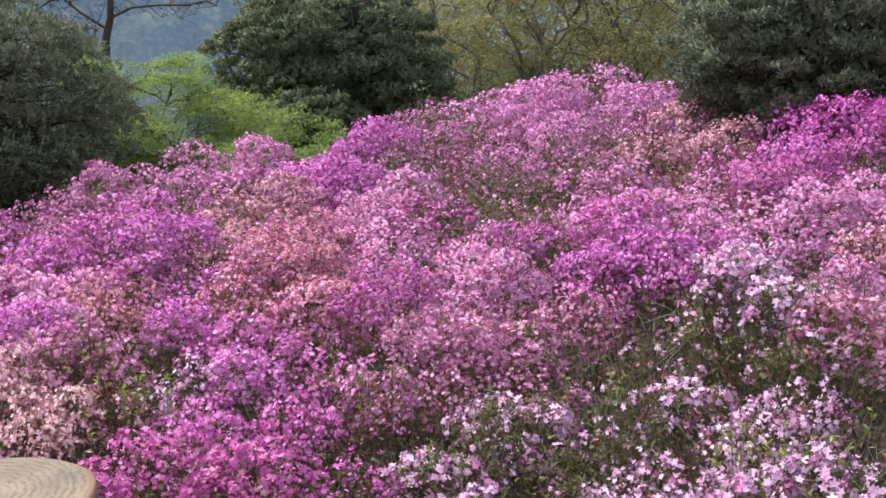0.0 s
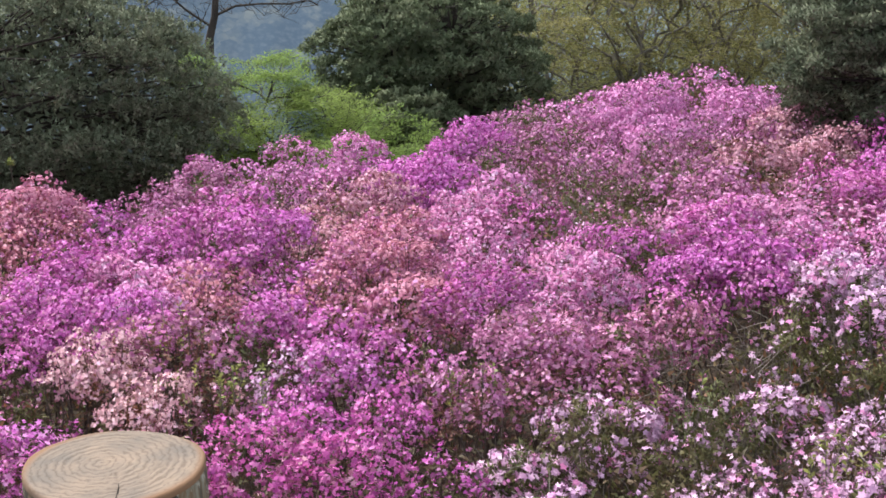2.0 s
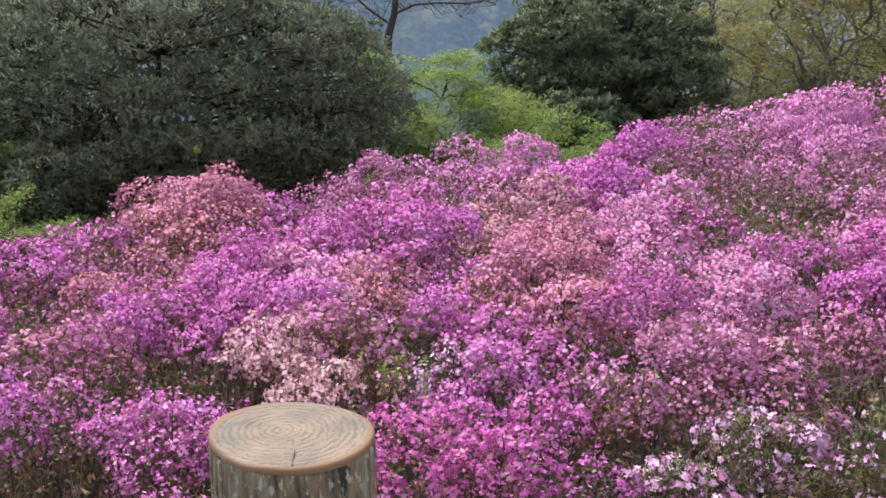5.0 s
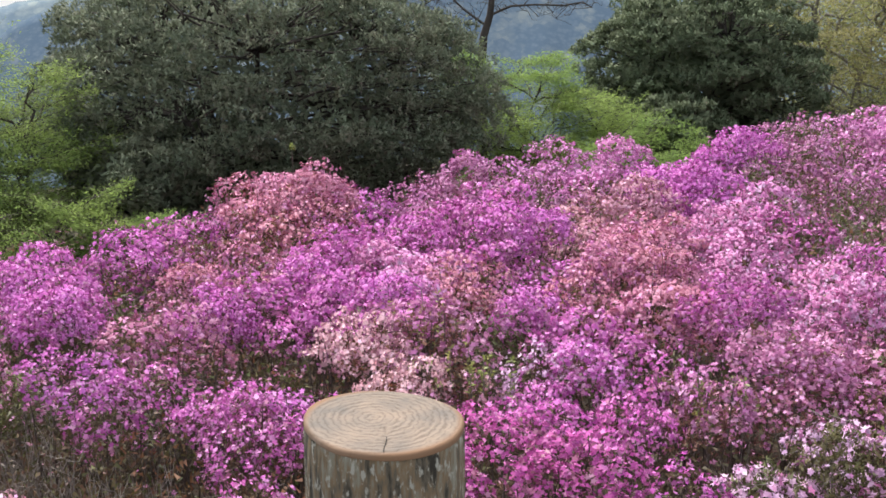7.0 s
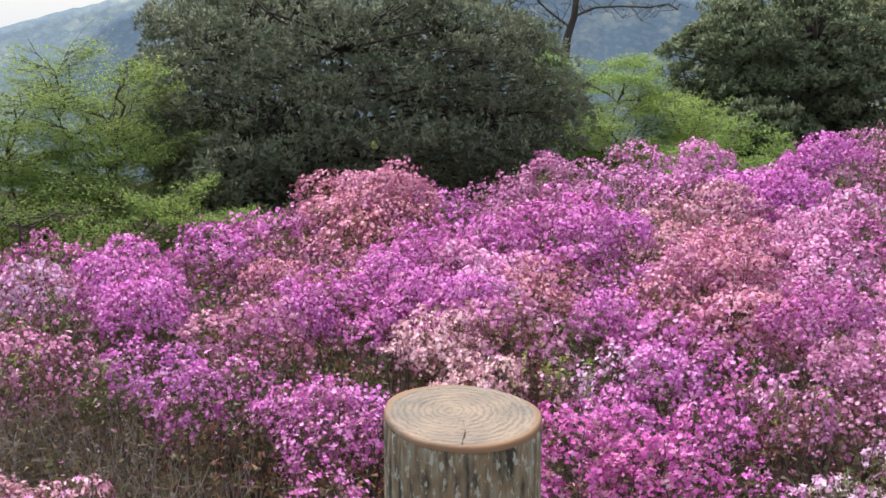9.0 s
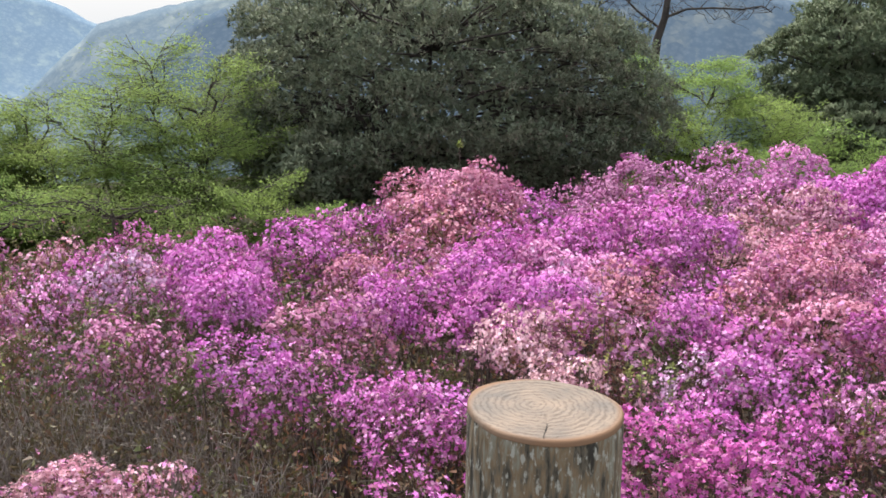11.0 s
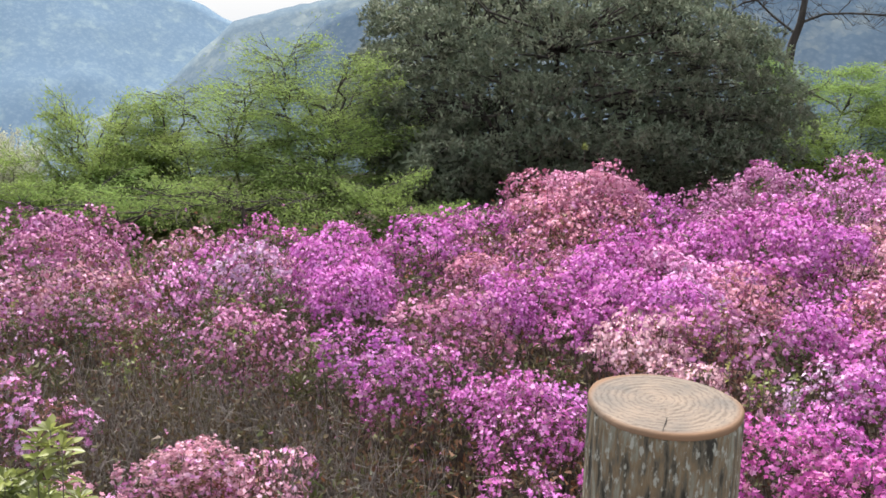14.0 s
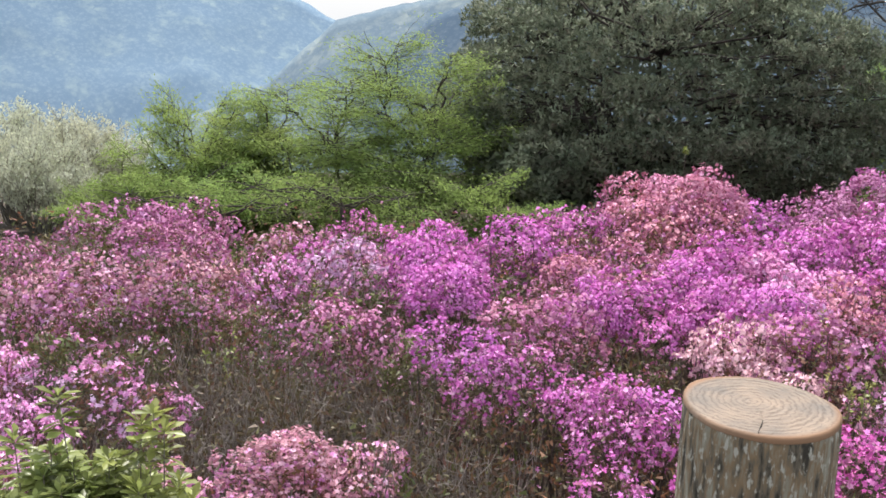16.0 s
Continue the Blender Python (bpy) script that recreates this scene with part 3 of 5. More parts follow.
def shrub_spot(x, y, R, colour, density, lift):
    """Shape, pose and materials of one azalea at a place of the slope."""
    r = math.hypot(x, y)
    tier = "near" if r < 6.5 else "mid" if r < 11.5 else "far"
    meshes = SHRUBS[tier, density, int(srng.integers(4))]
    z0 = ground_z(x, y)
    top = canopy_z(x, y) + lift + 0.22 * noise.noise(Vector((x * 0.9, y * 0.9, 7.0)))
    s = R / TIER_R[tier]
    turn = Euler((0, 0, float(srng.uniform(0, 6.28))))
    m = Matrix.LocRotScale((x, y, z0 - 0.02), turn, None)
    wide = float(srng.uniform(0.85, 1.25))
    crown = Matrix.LocRotScale((0, 0, top - z0 - 1.12 * s), Euler((float(srng.normal()) * 0.1, float(srng.normal()) * 0.1, 0)), (s * wide, s * 1.05 / wide, s))      # crown keeps its proportions, stems reach the soil
    stems = Matrix.LocRotScale((0, 0, 0), None, (s, s, (top - z0) / 1.12))
    leaf = LEAF_REDDISH if colour in ("salmon", "peach", "rose") or (colour == "mauve" and density == "sparse" and (x * 7.3) % 1 < 0.5) else LEAF_FRESH if density in ("leafy", "sparse") else LEAF_RUSSET if colour in ("mauve", "orchid") else LEAF_OLIVE
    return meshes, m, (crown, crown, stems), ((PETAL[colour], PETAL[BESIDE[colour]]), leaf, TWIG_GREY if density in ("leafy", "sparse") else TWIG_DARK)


def azalea(spot):
    (blo, lea, bra), m, local, mats = shrub_spot(*spot)
    colour, density = spot[3], spot[4]
    e = new("azalea_shrub")
    e.matrix_basis = m
    tagged(e, "azalea shrub %s %s" % ({"dense": "thick with", "thin": "open and half-covered with", "sparse": "with twiggy stems and sparse", "leafy": "mostly leaf and twig with few"}[density], WORDS[colour]), "shrub", "azaleas on the slope")
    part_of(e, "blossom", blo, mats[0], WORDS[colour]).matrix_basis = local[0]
    part_of(e, "foliage", lea, mats[1]).matrix_basis = local[1]
    part_of(e, "branchwork", bra, mats[2]).matrix_basis = local[2]
    return e


def joined_azaleas(spots):
    """The farthest azaleas, too small to tell apart, in one mesh."""
    mats, vs, ls, lt, mi, ns, base = [], [], [], [], [], [], 0
    for spot in spots:
        meshes, m0, local, mm = shrub_spot(*spot)
        for me, ma, lo in zip(meshes, mm, local):
            m = m0 @ lo
            ma = ma[0] if isinstance(ma, tuple) else ma
            if ma not in mats:
                mats.append(ma)
            v = np.empty(len(me.vertices) * 3, np.float32)
            me.vertices.foreach_get("co", v)
            v = v.reshape(-1, 3) @ np.array(m.to_3x3()).T + np.array(m.translation)
            li = np.empty(len(me.loops), np.int32)
            me.loops.foreach_get("vertex_index", li)
            k = len(me.loops) // len(me.polygons)
            vs.append(v), ls.append(li + base), lt.append(np.full(len(me.polygons), k)), mi.append(np.full(len(me.polygons), mats.index(ma)))
            nv = NORMALS.get(me.name)
            ns.append(np.zeros_like(v) if nv is None else unit(nv @ np.array(m.to_3x3()).T))      # zero keeps a stem's own normals
            base += len(v)
    v, l, t, q = np.concatenate(vs), np.concatenate(ls), np.concatenate(lt), np.concatenate(mi)
    me = bpy.data.meshes.new("azalea_thicket")
    me.vertices.add(len(v))
    me.vertices.foreach_set("co", v.astype(np.float32).ravel())
    me.loops.add(len(l))
    me.loops.foreach_set("vertex_index", l.astype(np.int32))
    me.polygons.add(len(t))
    me.polygons.foreach_set("loop_start", np.concatenate([[0], np.cumsum(t)[:-1]]).astype(np.int32))
    for ma in mats:
        me.materials.append(ma)
    me.polygons.foreach_set("material_index", q.astype(np.int32))
    me.update(calc_edges=True)
    me.normals_split_custom_set_from_vertices(np.concatenate(ns).tolist())
    return tagged(new("azalea_thicket", me), "distant thicket of pink and mauve flowering azaleas", "shrubs", kind="stuff")


DRIFTS = {}                                  # colour and growth: bearing, distance, half width in degrees, half depth in metres
DRIFTS["violet", "dense"] = [(-3.6, 7.61, 1.4, 0.56), (0.4, 6.49, 1.5, 0.26), (-0.1, 9.9, 2.2, 1.38), (3.9, 9.92, 2, 1.42), (13.7, 12.62, 1.7, 1.06), (6.6, 7.02, 2.1, 0.66), (16.6, 6.86, 2.5, 0.58), (19.4, 10.11, 1.4, 0.44), (15.9, 14.42, 1.4, 0.82), (37.3, 11.65, 2, 1.21), (26.9, 7.87, 3.1, 1.01), (31, 7.48, 1.7, 0.6), (11.4, 5.75, 2.8, 0.55), (0.2, 6.42, 2.2, 0.37), (-3.4, 9.16, 2.1, 0.87), (0.1, 9.92, 2.1, 1.08), (4.1, 9.58, 2.1, 1.01), (-10.5, 7.04, 0.7, 0.19), (-6, 7.02, 1.3, 0.41), (-12.5, 5.83, 3.5, 0.56), (-7.5, 5.61, 2.4, 0.53), (-16.6, 9.05, 2.8, 1.25), (-16.8, 7.4, 2.2, 0.58), (-14.1, 5.69, 2.8, 0.47), (-10, 5.14, 2.8, 0.47), (-22.7, 9.96, 1.0, 0.4), (-16.9, 8.4, 2.0, 0.6)]
DRIFTS["orchid", "dense"] = [(0.2, 8.38, 2.2, 0.63), (11, 13.64, 1.7, 1.07), (15.5, 9.85, 2.2, 1.05), (15.7, 8.3, 2.5, 0.75), (25.7, 19.08, 3.4, 2.4), (24.3, 15.78, 2, 1.65), (32.4, 10.31, 2, 0.78), (32.6, 9.04, 3.4, 0.69), (37.6, 9.24, 1.7, 0.88), (35.5, 8.35, 2, 0.51), (39.6, 7.13, 1.1, 0.53), (19.9, 8.28, 2, 0.75), (1.2, 8.11, 2.2, 0.51), (-36, 5.74, 1.1, 0.28)]
DRIFTS["mauve", "dense"] = [(3.2, 13.03, 2.5, 1.08), (21.7, 6.04, 3.1, 0.61), (18.1, 5.92, 2.2, 0.49)]
DRIFTS["orchid", "thin"] = [(29.2, 17.59, 2, 2.27), (-38.4, 5.91, 1.5, 0.64), (-25.7, 8.27, 0.8, 0.45), (7.1, 13.22, 2.5, 1.14), (22.6, 7.21, 2.5, 0.64), (-34.6, 6.43, 2.5, 0.53)]
DRIFTS["rose", "dense"] = [(9.2, 10.72, 3.6, 1.22), (-25.9, 4.85, 1.6, 0.25), (-26.4, 8.43, 1.7, 0.61), (-26.6, 4.53, 2.2, 0.29), (-21.4, 4.88, 0.7, 0.1)]
DRIFTS["salmon", "dense"] = [(12.4, 9.35, 2.5, 1.06), (10.3, 7.44, 3.1, 0.67), (-11.1, 8.37, 1.7, 0.56)]
DRIFTS["salmon", "thin"] = [(3.8, 8.05, 1.7, 0.51), (-7.4, 10.8, 2.1, 1.3)]
DRIFTS["mauve", "leafy"] = [(-18.4, 5.95, 0.9, 0.3), (17, 13.03, 2, 1.48), (22.8, 11.25, 2.6, 1.2), (25.2, 13.3, 2.4, 0.9), (21.6, 9.81, 1.1, 0.6), (4.2, 6.75, 1.4, 0.34), (1, 6.17, 2.5, 0.33), (16.8, 4.68, 1.3, 0.35), (-12.7, 8.22, 1.1, 1), (-7.4, 6.77, 1.4, 0.38), (1, 6.15, 1.5, 0.35), (-18.5, 6.9, 3.6, 0.7), (-23.8, 7.25, 2.8, 0.85), (-30.4, 7.34, 2.2, 0.72), (-26.4, 7.25, 3.1, 0.71)]
DRIFTS["mauve", "thin"] = [(-20.2, 8.8, 0.9, 0.5), (-28.6, 9.0, 1.6, 0.6), (27.2, 10.81, 1.7, 0.93), (20.1, 15.12, 2, 2.46), (25.6, 12.52, 3.4, 1.46), (25.4, 6.1, 2.9, 0.4), (26.8, 6.55, 2.2, 0.47), (15.2, 5.14, 1.3, 0.3), (39.7, 6.07, 1.3, 0.58), (-13.2, 6.72, 1.7, 0.36), (-35.1, 9.5, 4.2, 0.69), (-23.9, 8.92, 2, 0.68)]
DRIFTS["rose", "thin"] = [(-30.9, 7.89, 2.7, 0.67), (29.7, 12.43, 2.5, 1.43), (38.3, 7.92, 2.2, 0.57), (-24.1, 8.84, 2.5, 0.73), (-37.6, 7.8, 1.7, 0.5)]
DRIFTS["hot", "dense"] = [(38.5, 12.6, 2.4, 1.1), (11.8, 4.95, 3.4, 0.38), (3.9, 4.63, 2.5, 0.23), (8.7, 4.36, 2.8, 0.16)]
DRIFTS["violet", "thin"] = [(-11.0, 11.2, 1.1, 0.6), (33.9, 7.61, 1.7, 0.54), (-13.6, 10.29, 1.7, 0.82), (-14, 8.07, 1.4, 0.85), (-8.3, 7.14, 2.2, 0.55), (-9, 4.89, 3.1, 0.41), (-8.6, 4.44, 2.5, 0.33)]
DRIFTS["lilac", "thin"] = [(7.5, 5.91, 0.9, 0.24), (30.5, 4.59, 2.2, 0.38), (39.6, 5.31, 1.1, 0.34)]
DRIFTS["lilac", "dense"] = [(-21.7, 8.47, 0.8, 0.3)]
DRIFTS["peach", "dense"] = [(-2.0, 6.1, 0.8, 0.3), (-0.7, 5.3, 1.0, 0.2), (-3.3, 6.35, 1.9, 0.45)]
DRIFTS["rose", "leafy"] = [(1.7, 5.73, 1.4, 0.49), (-23, 4.66, 1.3, 0.25)]
DRIFTS["hot", "thin"] = [(8.4, 4.91, 1.7, 0.4), (13.9, 4.4, 1.4, 0.22)]
DRIFTS["lilac", "sparse"] = [(31.7, 5.99, 3.1, 0.41), (37.1, 6.61, 2.5, 0.48), (21.8, 4.9, 4.0, 0.4), (19.4, 4.48, 2, 0.29), (25.1, 4.11, 3.6, 0.19), (30.6, 6.45, 2.6, 0.5), (26.8, 5.3, 2.4, 0.35), (35.7, 4.14, 2.5, 0.14), (39.9, 4.34, 0.8, 0.23), (34.4, 6.92, 1.1, 0.32)]
DRIFTS["lilac", "leafy"] = [(37.6, 5.85, 2.2, 0.43), (34.9, 4.89, 2.2, 0.34), (37.6, 4.92, 1.7, 0.31), (27.2, 4.87, 1.4, 0.25)]
DRIFTS["dry", "dry"] = [(-20.4, 7.05, 1.3, 0.35), (-19.6, 6.45, 1.2, 0.35), (-13.1, 7.45, 0.6, 0.35), (-29.2, 6.6, 2.4, 0.45), (-21.0, 6.3, 1.2, 0.38), (-17.8, 5.11, 1.9, 0.35), (-14.5, 4.81, 2.5, 0.35), (-23.3, 5.81, 3.1, 0.49), (-27.1, 6.06, 4.2, 0.61), (-23.9, 5.38, 3.1, 0.41), (-33.9, 5.65, 2, 0.35), (-17.5, 4.64, 2.8, 0.32), (-35.7, 5.07, 1.7, 0.35)]
PATCH = [(az, r, da, dr, *kind) for kind, spots in DRIFTS.items() for az, r, da, dr in spots]
PATCH_AT = np.array([p[:4] for p in PATCH])
RARE = {"dense": ("dense", "dense", "dense", "dense", "dense", "dense", "thin"), "thin": ("thin", "thin", "thin", "thin", "dense", "leafy"), "sparse": ("sparse", "sparse", "sparse", "leafy"), "leafy": ("leafy", "leafy", "leafy", "thin"), "dry": ("dry",)}


def drift_at(x, y):
    """What grows at a place: the drift whose middle lies nearest, with ragged borders."""
    az = math.degrees(math.atan2(x, y)) + 0.7 * noise.noise(Vector((x * 1.7, y * 1.7, 1.0)))
    r = math.hypot(x, y) + 0.3 * noise.noise(Vector((x * 1.7, y * 1.7, 9.0)))
    k = int(np.argmin(((PATCH_AT[:, 0] - az) / PATCH_AT[:, 2]) ** 2 + ((PATCH_AT[:, 1] - r) / PATCH_AT[:, 3]) ** 2))
    return PATCH[k][4], PATCH[k][5]


def plant_slope():
    """Places of all shrubs: the middle of each drift first, then the rest of the slope."""
    rng = random.Random(11)
    spots = [(radians(p[0]), min(p[1], edge_r(math.sin(radians(p[0])), math.cos(radians(p[0])))), 0.75) for p in PATCH]
    spots += [(radians(rng.uniform(-47, 47)), math.sqrt(rng.uniform(3.35 ** 2, 21 ** 2)), 1.0) for _ in range(9000)]
    got = np.zeros((0, 2))
    out = []
    for a, r, close in spots:
        x, y = r * math.sin(a), r * math.cos(a)
        gap = 0.115 + 0.04 * r
        if r > edge_r(x, y) + 0.01 or math.hypot(x + 0.025, y - 1.2) < 1.9:
            continue
        if len(got) and ((got[:, 0] - x) ** 2 + (got[:, 1] - y) ** 2).min() < (gap * close) ** 2:
            continue
        got = np.vstack([got, (x, y)])
        colour, density = drift_at(x, y)
        density = rng.choice(RARE[density])
        if a < radians(-19) and r > 6.3 and rng.random() < 0.62:                # the growth thins out towards the open side
            density = {"dense": "thin", "thin": "leafy"}.get(density, density)
        if a > radians(16) and r > 10.5 and rng.random() < 0.3:
            density = {"dense": "thin", "thin": "leafy"}.get(density, density)
        raised = close < 1.0 or rng.random() < 0.5            # full mounds stand out of lower, thinner growth
        if density == "dense" and not raised:
            density = "thin"
        lift = (0.05 if raised else -0.1) + rng.uniform(-0.07, 0.09) + {"dense": 0.03, "thin": 0.0, "sparse": -0.03, "leafy": -0.1, "dry": -0.12}[density]
        az = math.degrees(a)
        if az < -16 and r > 8.5:
            lift -= 0.2
        lift += {"hot": 0.3 if r > 10 else 0.0, "salmon": 0.08 if -10 < az < -3 and r > 9.5 else 0.0, "peach": 0.06, "rose": (0.02 if az < -24.5 else -0.08 if az > -22.5 else -0.03) if r < 6 else 0.0, "violet": 0.1 if -17 < az < -10 and 5.3 < r < 6.3 else -0.16 if -15 < az < -9 and r > 10 else 0.0}.get(colour, 0.0)
        out.append((x, y, gap * (rng.uniform(0.58, 0.85) if density == "dense" else rng.uniform(0.7, 0.9)), colour, density, lift))
    return out


planted = plant_slope()


def dry_meshes(seed):
    rng = np.random.default_rng(seed)
    tb = Tubes()
    for k in range(22):
        a, t = rng.uniform(0, 6.28), rng.uniform(0.05, 0.4)
        hgt = rng.uniform(0.55, 1.05)
        tip = np.array([math.cos(a) * t, math.sin(a) * t, hgt])
        root = np.array([0.05 * math.cos(a), 0.05 * math.sin(a), -0.05])
        pts = wander(rng, root, tip, 4, 0.07)
        tb.add(pts, [0.0055, 0.0045, 0.0036, 0.0026, 0.0014], 3)
        for q in range(10):
            s0 = pts[rng.integers(1, 4)] * 0.5 + pts[rng.integers(2, 5)] * 0.5
            d0 = unit(rng.normal(size=3) + np.array([0, 0, 0.35])) * rng.uniform(0.08, 0.24)
            tb.add([s0, s0 + d0 * 0.5 + rng.normal(size=3) * 0.015, s0 + d0], [0.003, 0.0022, 0.001], 3)
    n = 280
    p = np.stack([rng.normal(size=n) * 0.22, rng.normal(size=n) * 0.22, rng.uniform(0.3, 0.95, n)], 1)
    way = unit(rng.normal(size=(n, 3)) + np.array([0, 0, 0.6]))
    v, f = blades(p, way, unit(np.cross(way, rng.normal(size=(n, 3)))), rng.uniform(0.02, 0.05, n), rng.uniform(0.01, 0.02, n), 0.1)
    return tb.mesh("twigwork"), fast_mesh("foliage", v, f)


DRYSET = [dry_meshes(70 + i) for i in range(3)]


def dry_shrub(x, y, s, lift=-0.08):
    tw, le = DRYSET[int(srng.integers(3))]
    z0 = ground_z(x, y)
    e = new("bare_twig_shrub")
    e.location = (x, y, z0 - 0.02)
    e.rotation_euler = (0, 0, float(srng.uniform(0, 6.28)))
    e.scale = (s, s, (canopy_z(x, y) + lift - z0) / 1.0)
    tagged(e, "leafless shrub of fine grey-brown twigs", "shrub", "bare shrubs on the slope")
    part_of(e, "twigwork", tw, TWIG_PALE)
    part_of(e, "foliage", le, LEAF_OLIVE, "few small dull leaves")


for x, y, R, colour, density, lift in planted:
    if density == "dry":
        dry_shrub(x, y, R / 0.3, lift + 0.05)
drng = random.Random(4)
brush = [(p[0], p[1]) for p in planted if p[4] == "dry"]
for _ in range(4000):                            # twigs stand closer than the flowering shrubs
    az, r = radians(drng.uniform(-40, -8)), drng.uniform(4.0, 7.8)
    x, y = r * math.sin(az), r * math.cos(az)
    if len(brush) < 66 and drift_at(x, y)[1] == "dry" and min((x - u) ** 2 + (y - v) ** 2 for u, v in brush) > 0.2 ** 2:
        brush.append((x, y))
        dry_shrub(x, y, drng.uniform(0.7, 1.0), drng.uniform(-0.16, 0.04))


def undergrowth():
    """Tangle of leaves, twigs and stray blossom under and between the shrubs."""
    rng = np.random.default_rng(17)
    n = 84000
    az, r = np.radians(rng.uniform(-46, 46, n)), 3.3 + 18 * rng.uniform(0, 1, n) ** 2.4
    x, y = r * np.sin(az), r * np.cos(az)
    ok = np.array([q < edge_r(u, v) for u, v, q in zip(x, y, r)])
    x, y, r = x[ok], y[ok], r[ok]
    n = len(x)
    px, py = np.array([p[0] for p in planted]), np.array([p[1] for p in planted])
    near = np.concatenate([np.argmin((x[i:i + 4000, None] - px) ** 2 + (y[i:i + 4000, None] - py) ** 2, axis=1) for i in range(0, n, 4000)])
    dry = np.array([planted[k][3] == "dry" for k in near])
    top = -0.244 + 0.0313 * x + 0.0224 * y
    z = top - 0.14 - 0.5 * rng.uniform(0, 1, n) ** 1.3
    p = np.stack([x, y, z], 1)
    way = unit(rng.normal(size=(n, 3)) + np.array([0, 0, 0.4]))
    side = unit(np.cross(way, rng.normal(size=(n, 3))))
    L = rng.uniform(0.025, 0.05, n) * (0.8 + r * 0.05)
    kind = np.array([noise.noise(Vector((a * 0.7, b * 0.7, 2.0))) for a, b in zip(x, y)]) + rng.normal(size=n) * 0.15
    bloom = (rng.random(n) < 0.05) & ~dry & (r > 4.8)
    vs, mi, base = [], [], 0
    mats = [LEAF_OLIVE, LEAF_FRESH, LEAF_REDDISH, TWIG_GREY, PETAL["mauve"], PETAL["orchid"]]
    for k, sel in enumerate([(kind < 0.05) & ~bloom, (kind >= 0.05) & (kind < 0.3) & ~bloom, (kind >= 0.3) & ~bloom]):
        v, _ = leaflets(p[sel], way[sel], side[sel], L[sel], L[sel] * 0.45)
        vs.append(v), mi.append(np.full(len(v) // 3, k))
    for k, sel in ((4, bloom & (kind < 0.05)), (5, bloom & (kind >= 0.05))):
        q, f = flowers(rng, p[sel] + np.array([0, 0, 0.08]), unit(way[sel] + np.array([0, 0, 0.8])), L[sel] * 0.62, 3)
        v = q[f.ravel()]
        vs.append(v), mi.append(np.full(len(v) // 3, k))
    v = np.concatenate(vs)
    me = fast_mesh("undergrowth", v, np.arange(len(v)).reshape(-1, 3))
    for m in mats:
        me.materials.append(m)
    me.polygons.foreach_set("material_index", np.concatenate(mi).astype(np.int32))
    return tagged(new("undergrowth", me), "tangled green and brown leaves between the azaleas", "undergrowth", kind="stuff")


undergrowth()
growing = sorted((p for p in planted if p[3] != "dry"), key=lambda p: math.hypot(p[0], p[1]))
for p in growing[:300]:
    azalea(p)
joined_azaleas(growing[300:])


# ---------- trees ----------
def leaf_cluster(rng, c, out, count, length, width, spread, flat=0.0):
    """Rosettes of leaves round the points c."""
    n = len(c)
    cc, oo = np.repeat(c, count, 0), np.repeat(out, count, 0)
    way = unit(rng.normal(size=(n * count, 3)) * np.array([1, 1, 1 - flat]) + oo * 0.6)
    nrm = unit(rng.normal(size=(n * count, 3)) * 0.6 + oo * 0.4 + np.array([0, 0, 0.8 + flat]))
    side = unit(np.cross(way, nrm))
    L = length * rng.uniform(0.7, 1.25, n * count)
    p = cc + rng.normal(size=(n * count, 3)) * spread * np.array([1, 1, 1 - flat * 0.8])
    return leaflets(p, way, side, L, L * width)


def tree_base(name, az, r, label, cat="tree"):
    a = radians(az)
    x, y = r * math.sin(a), r * math.cos(a)
    e = new(name)
    e.location = (x, y, ground_z(x, y))
    return tagged(e, label, cat), ground_z(x, y)


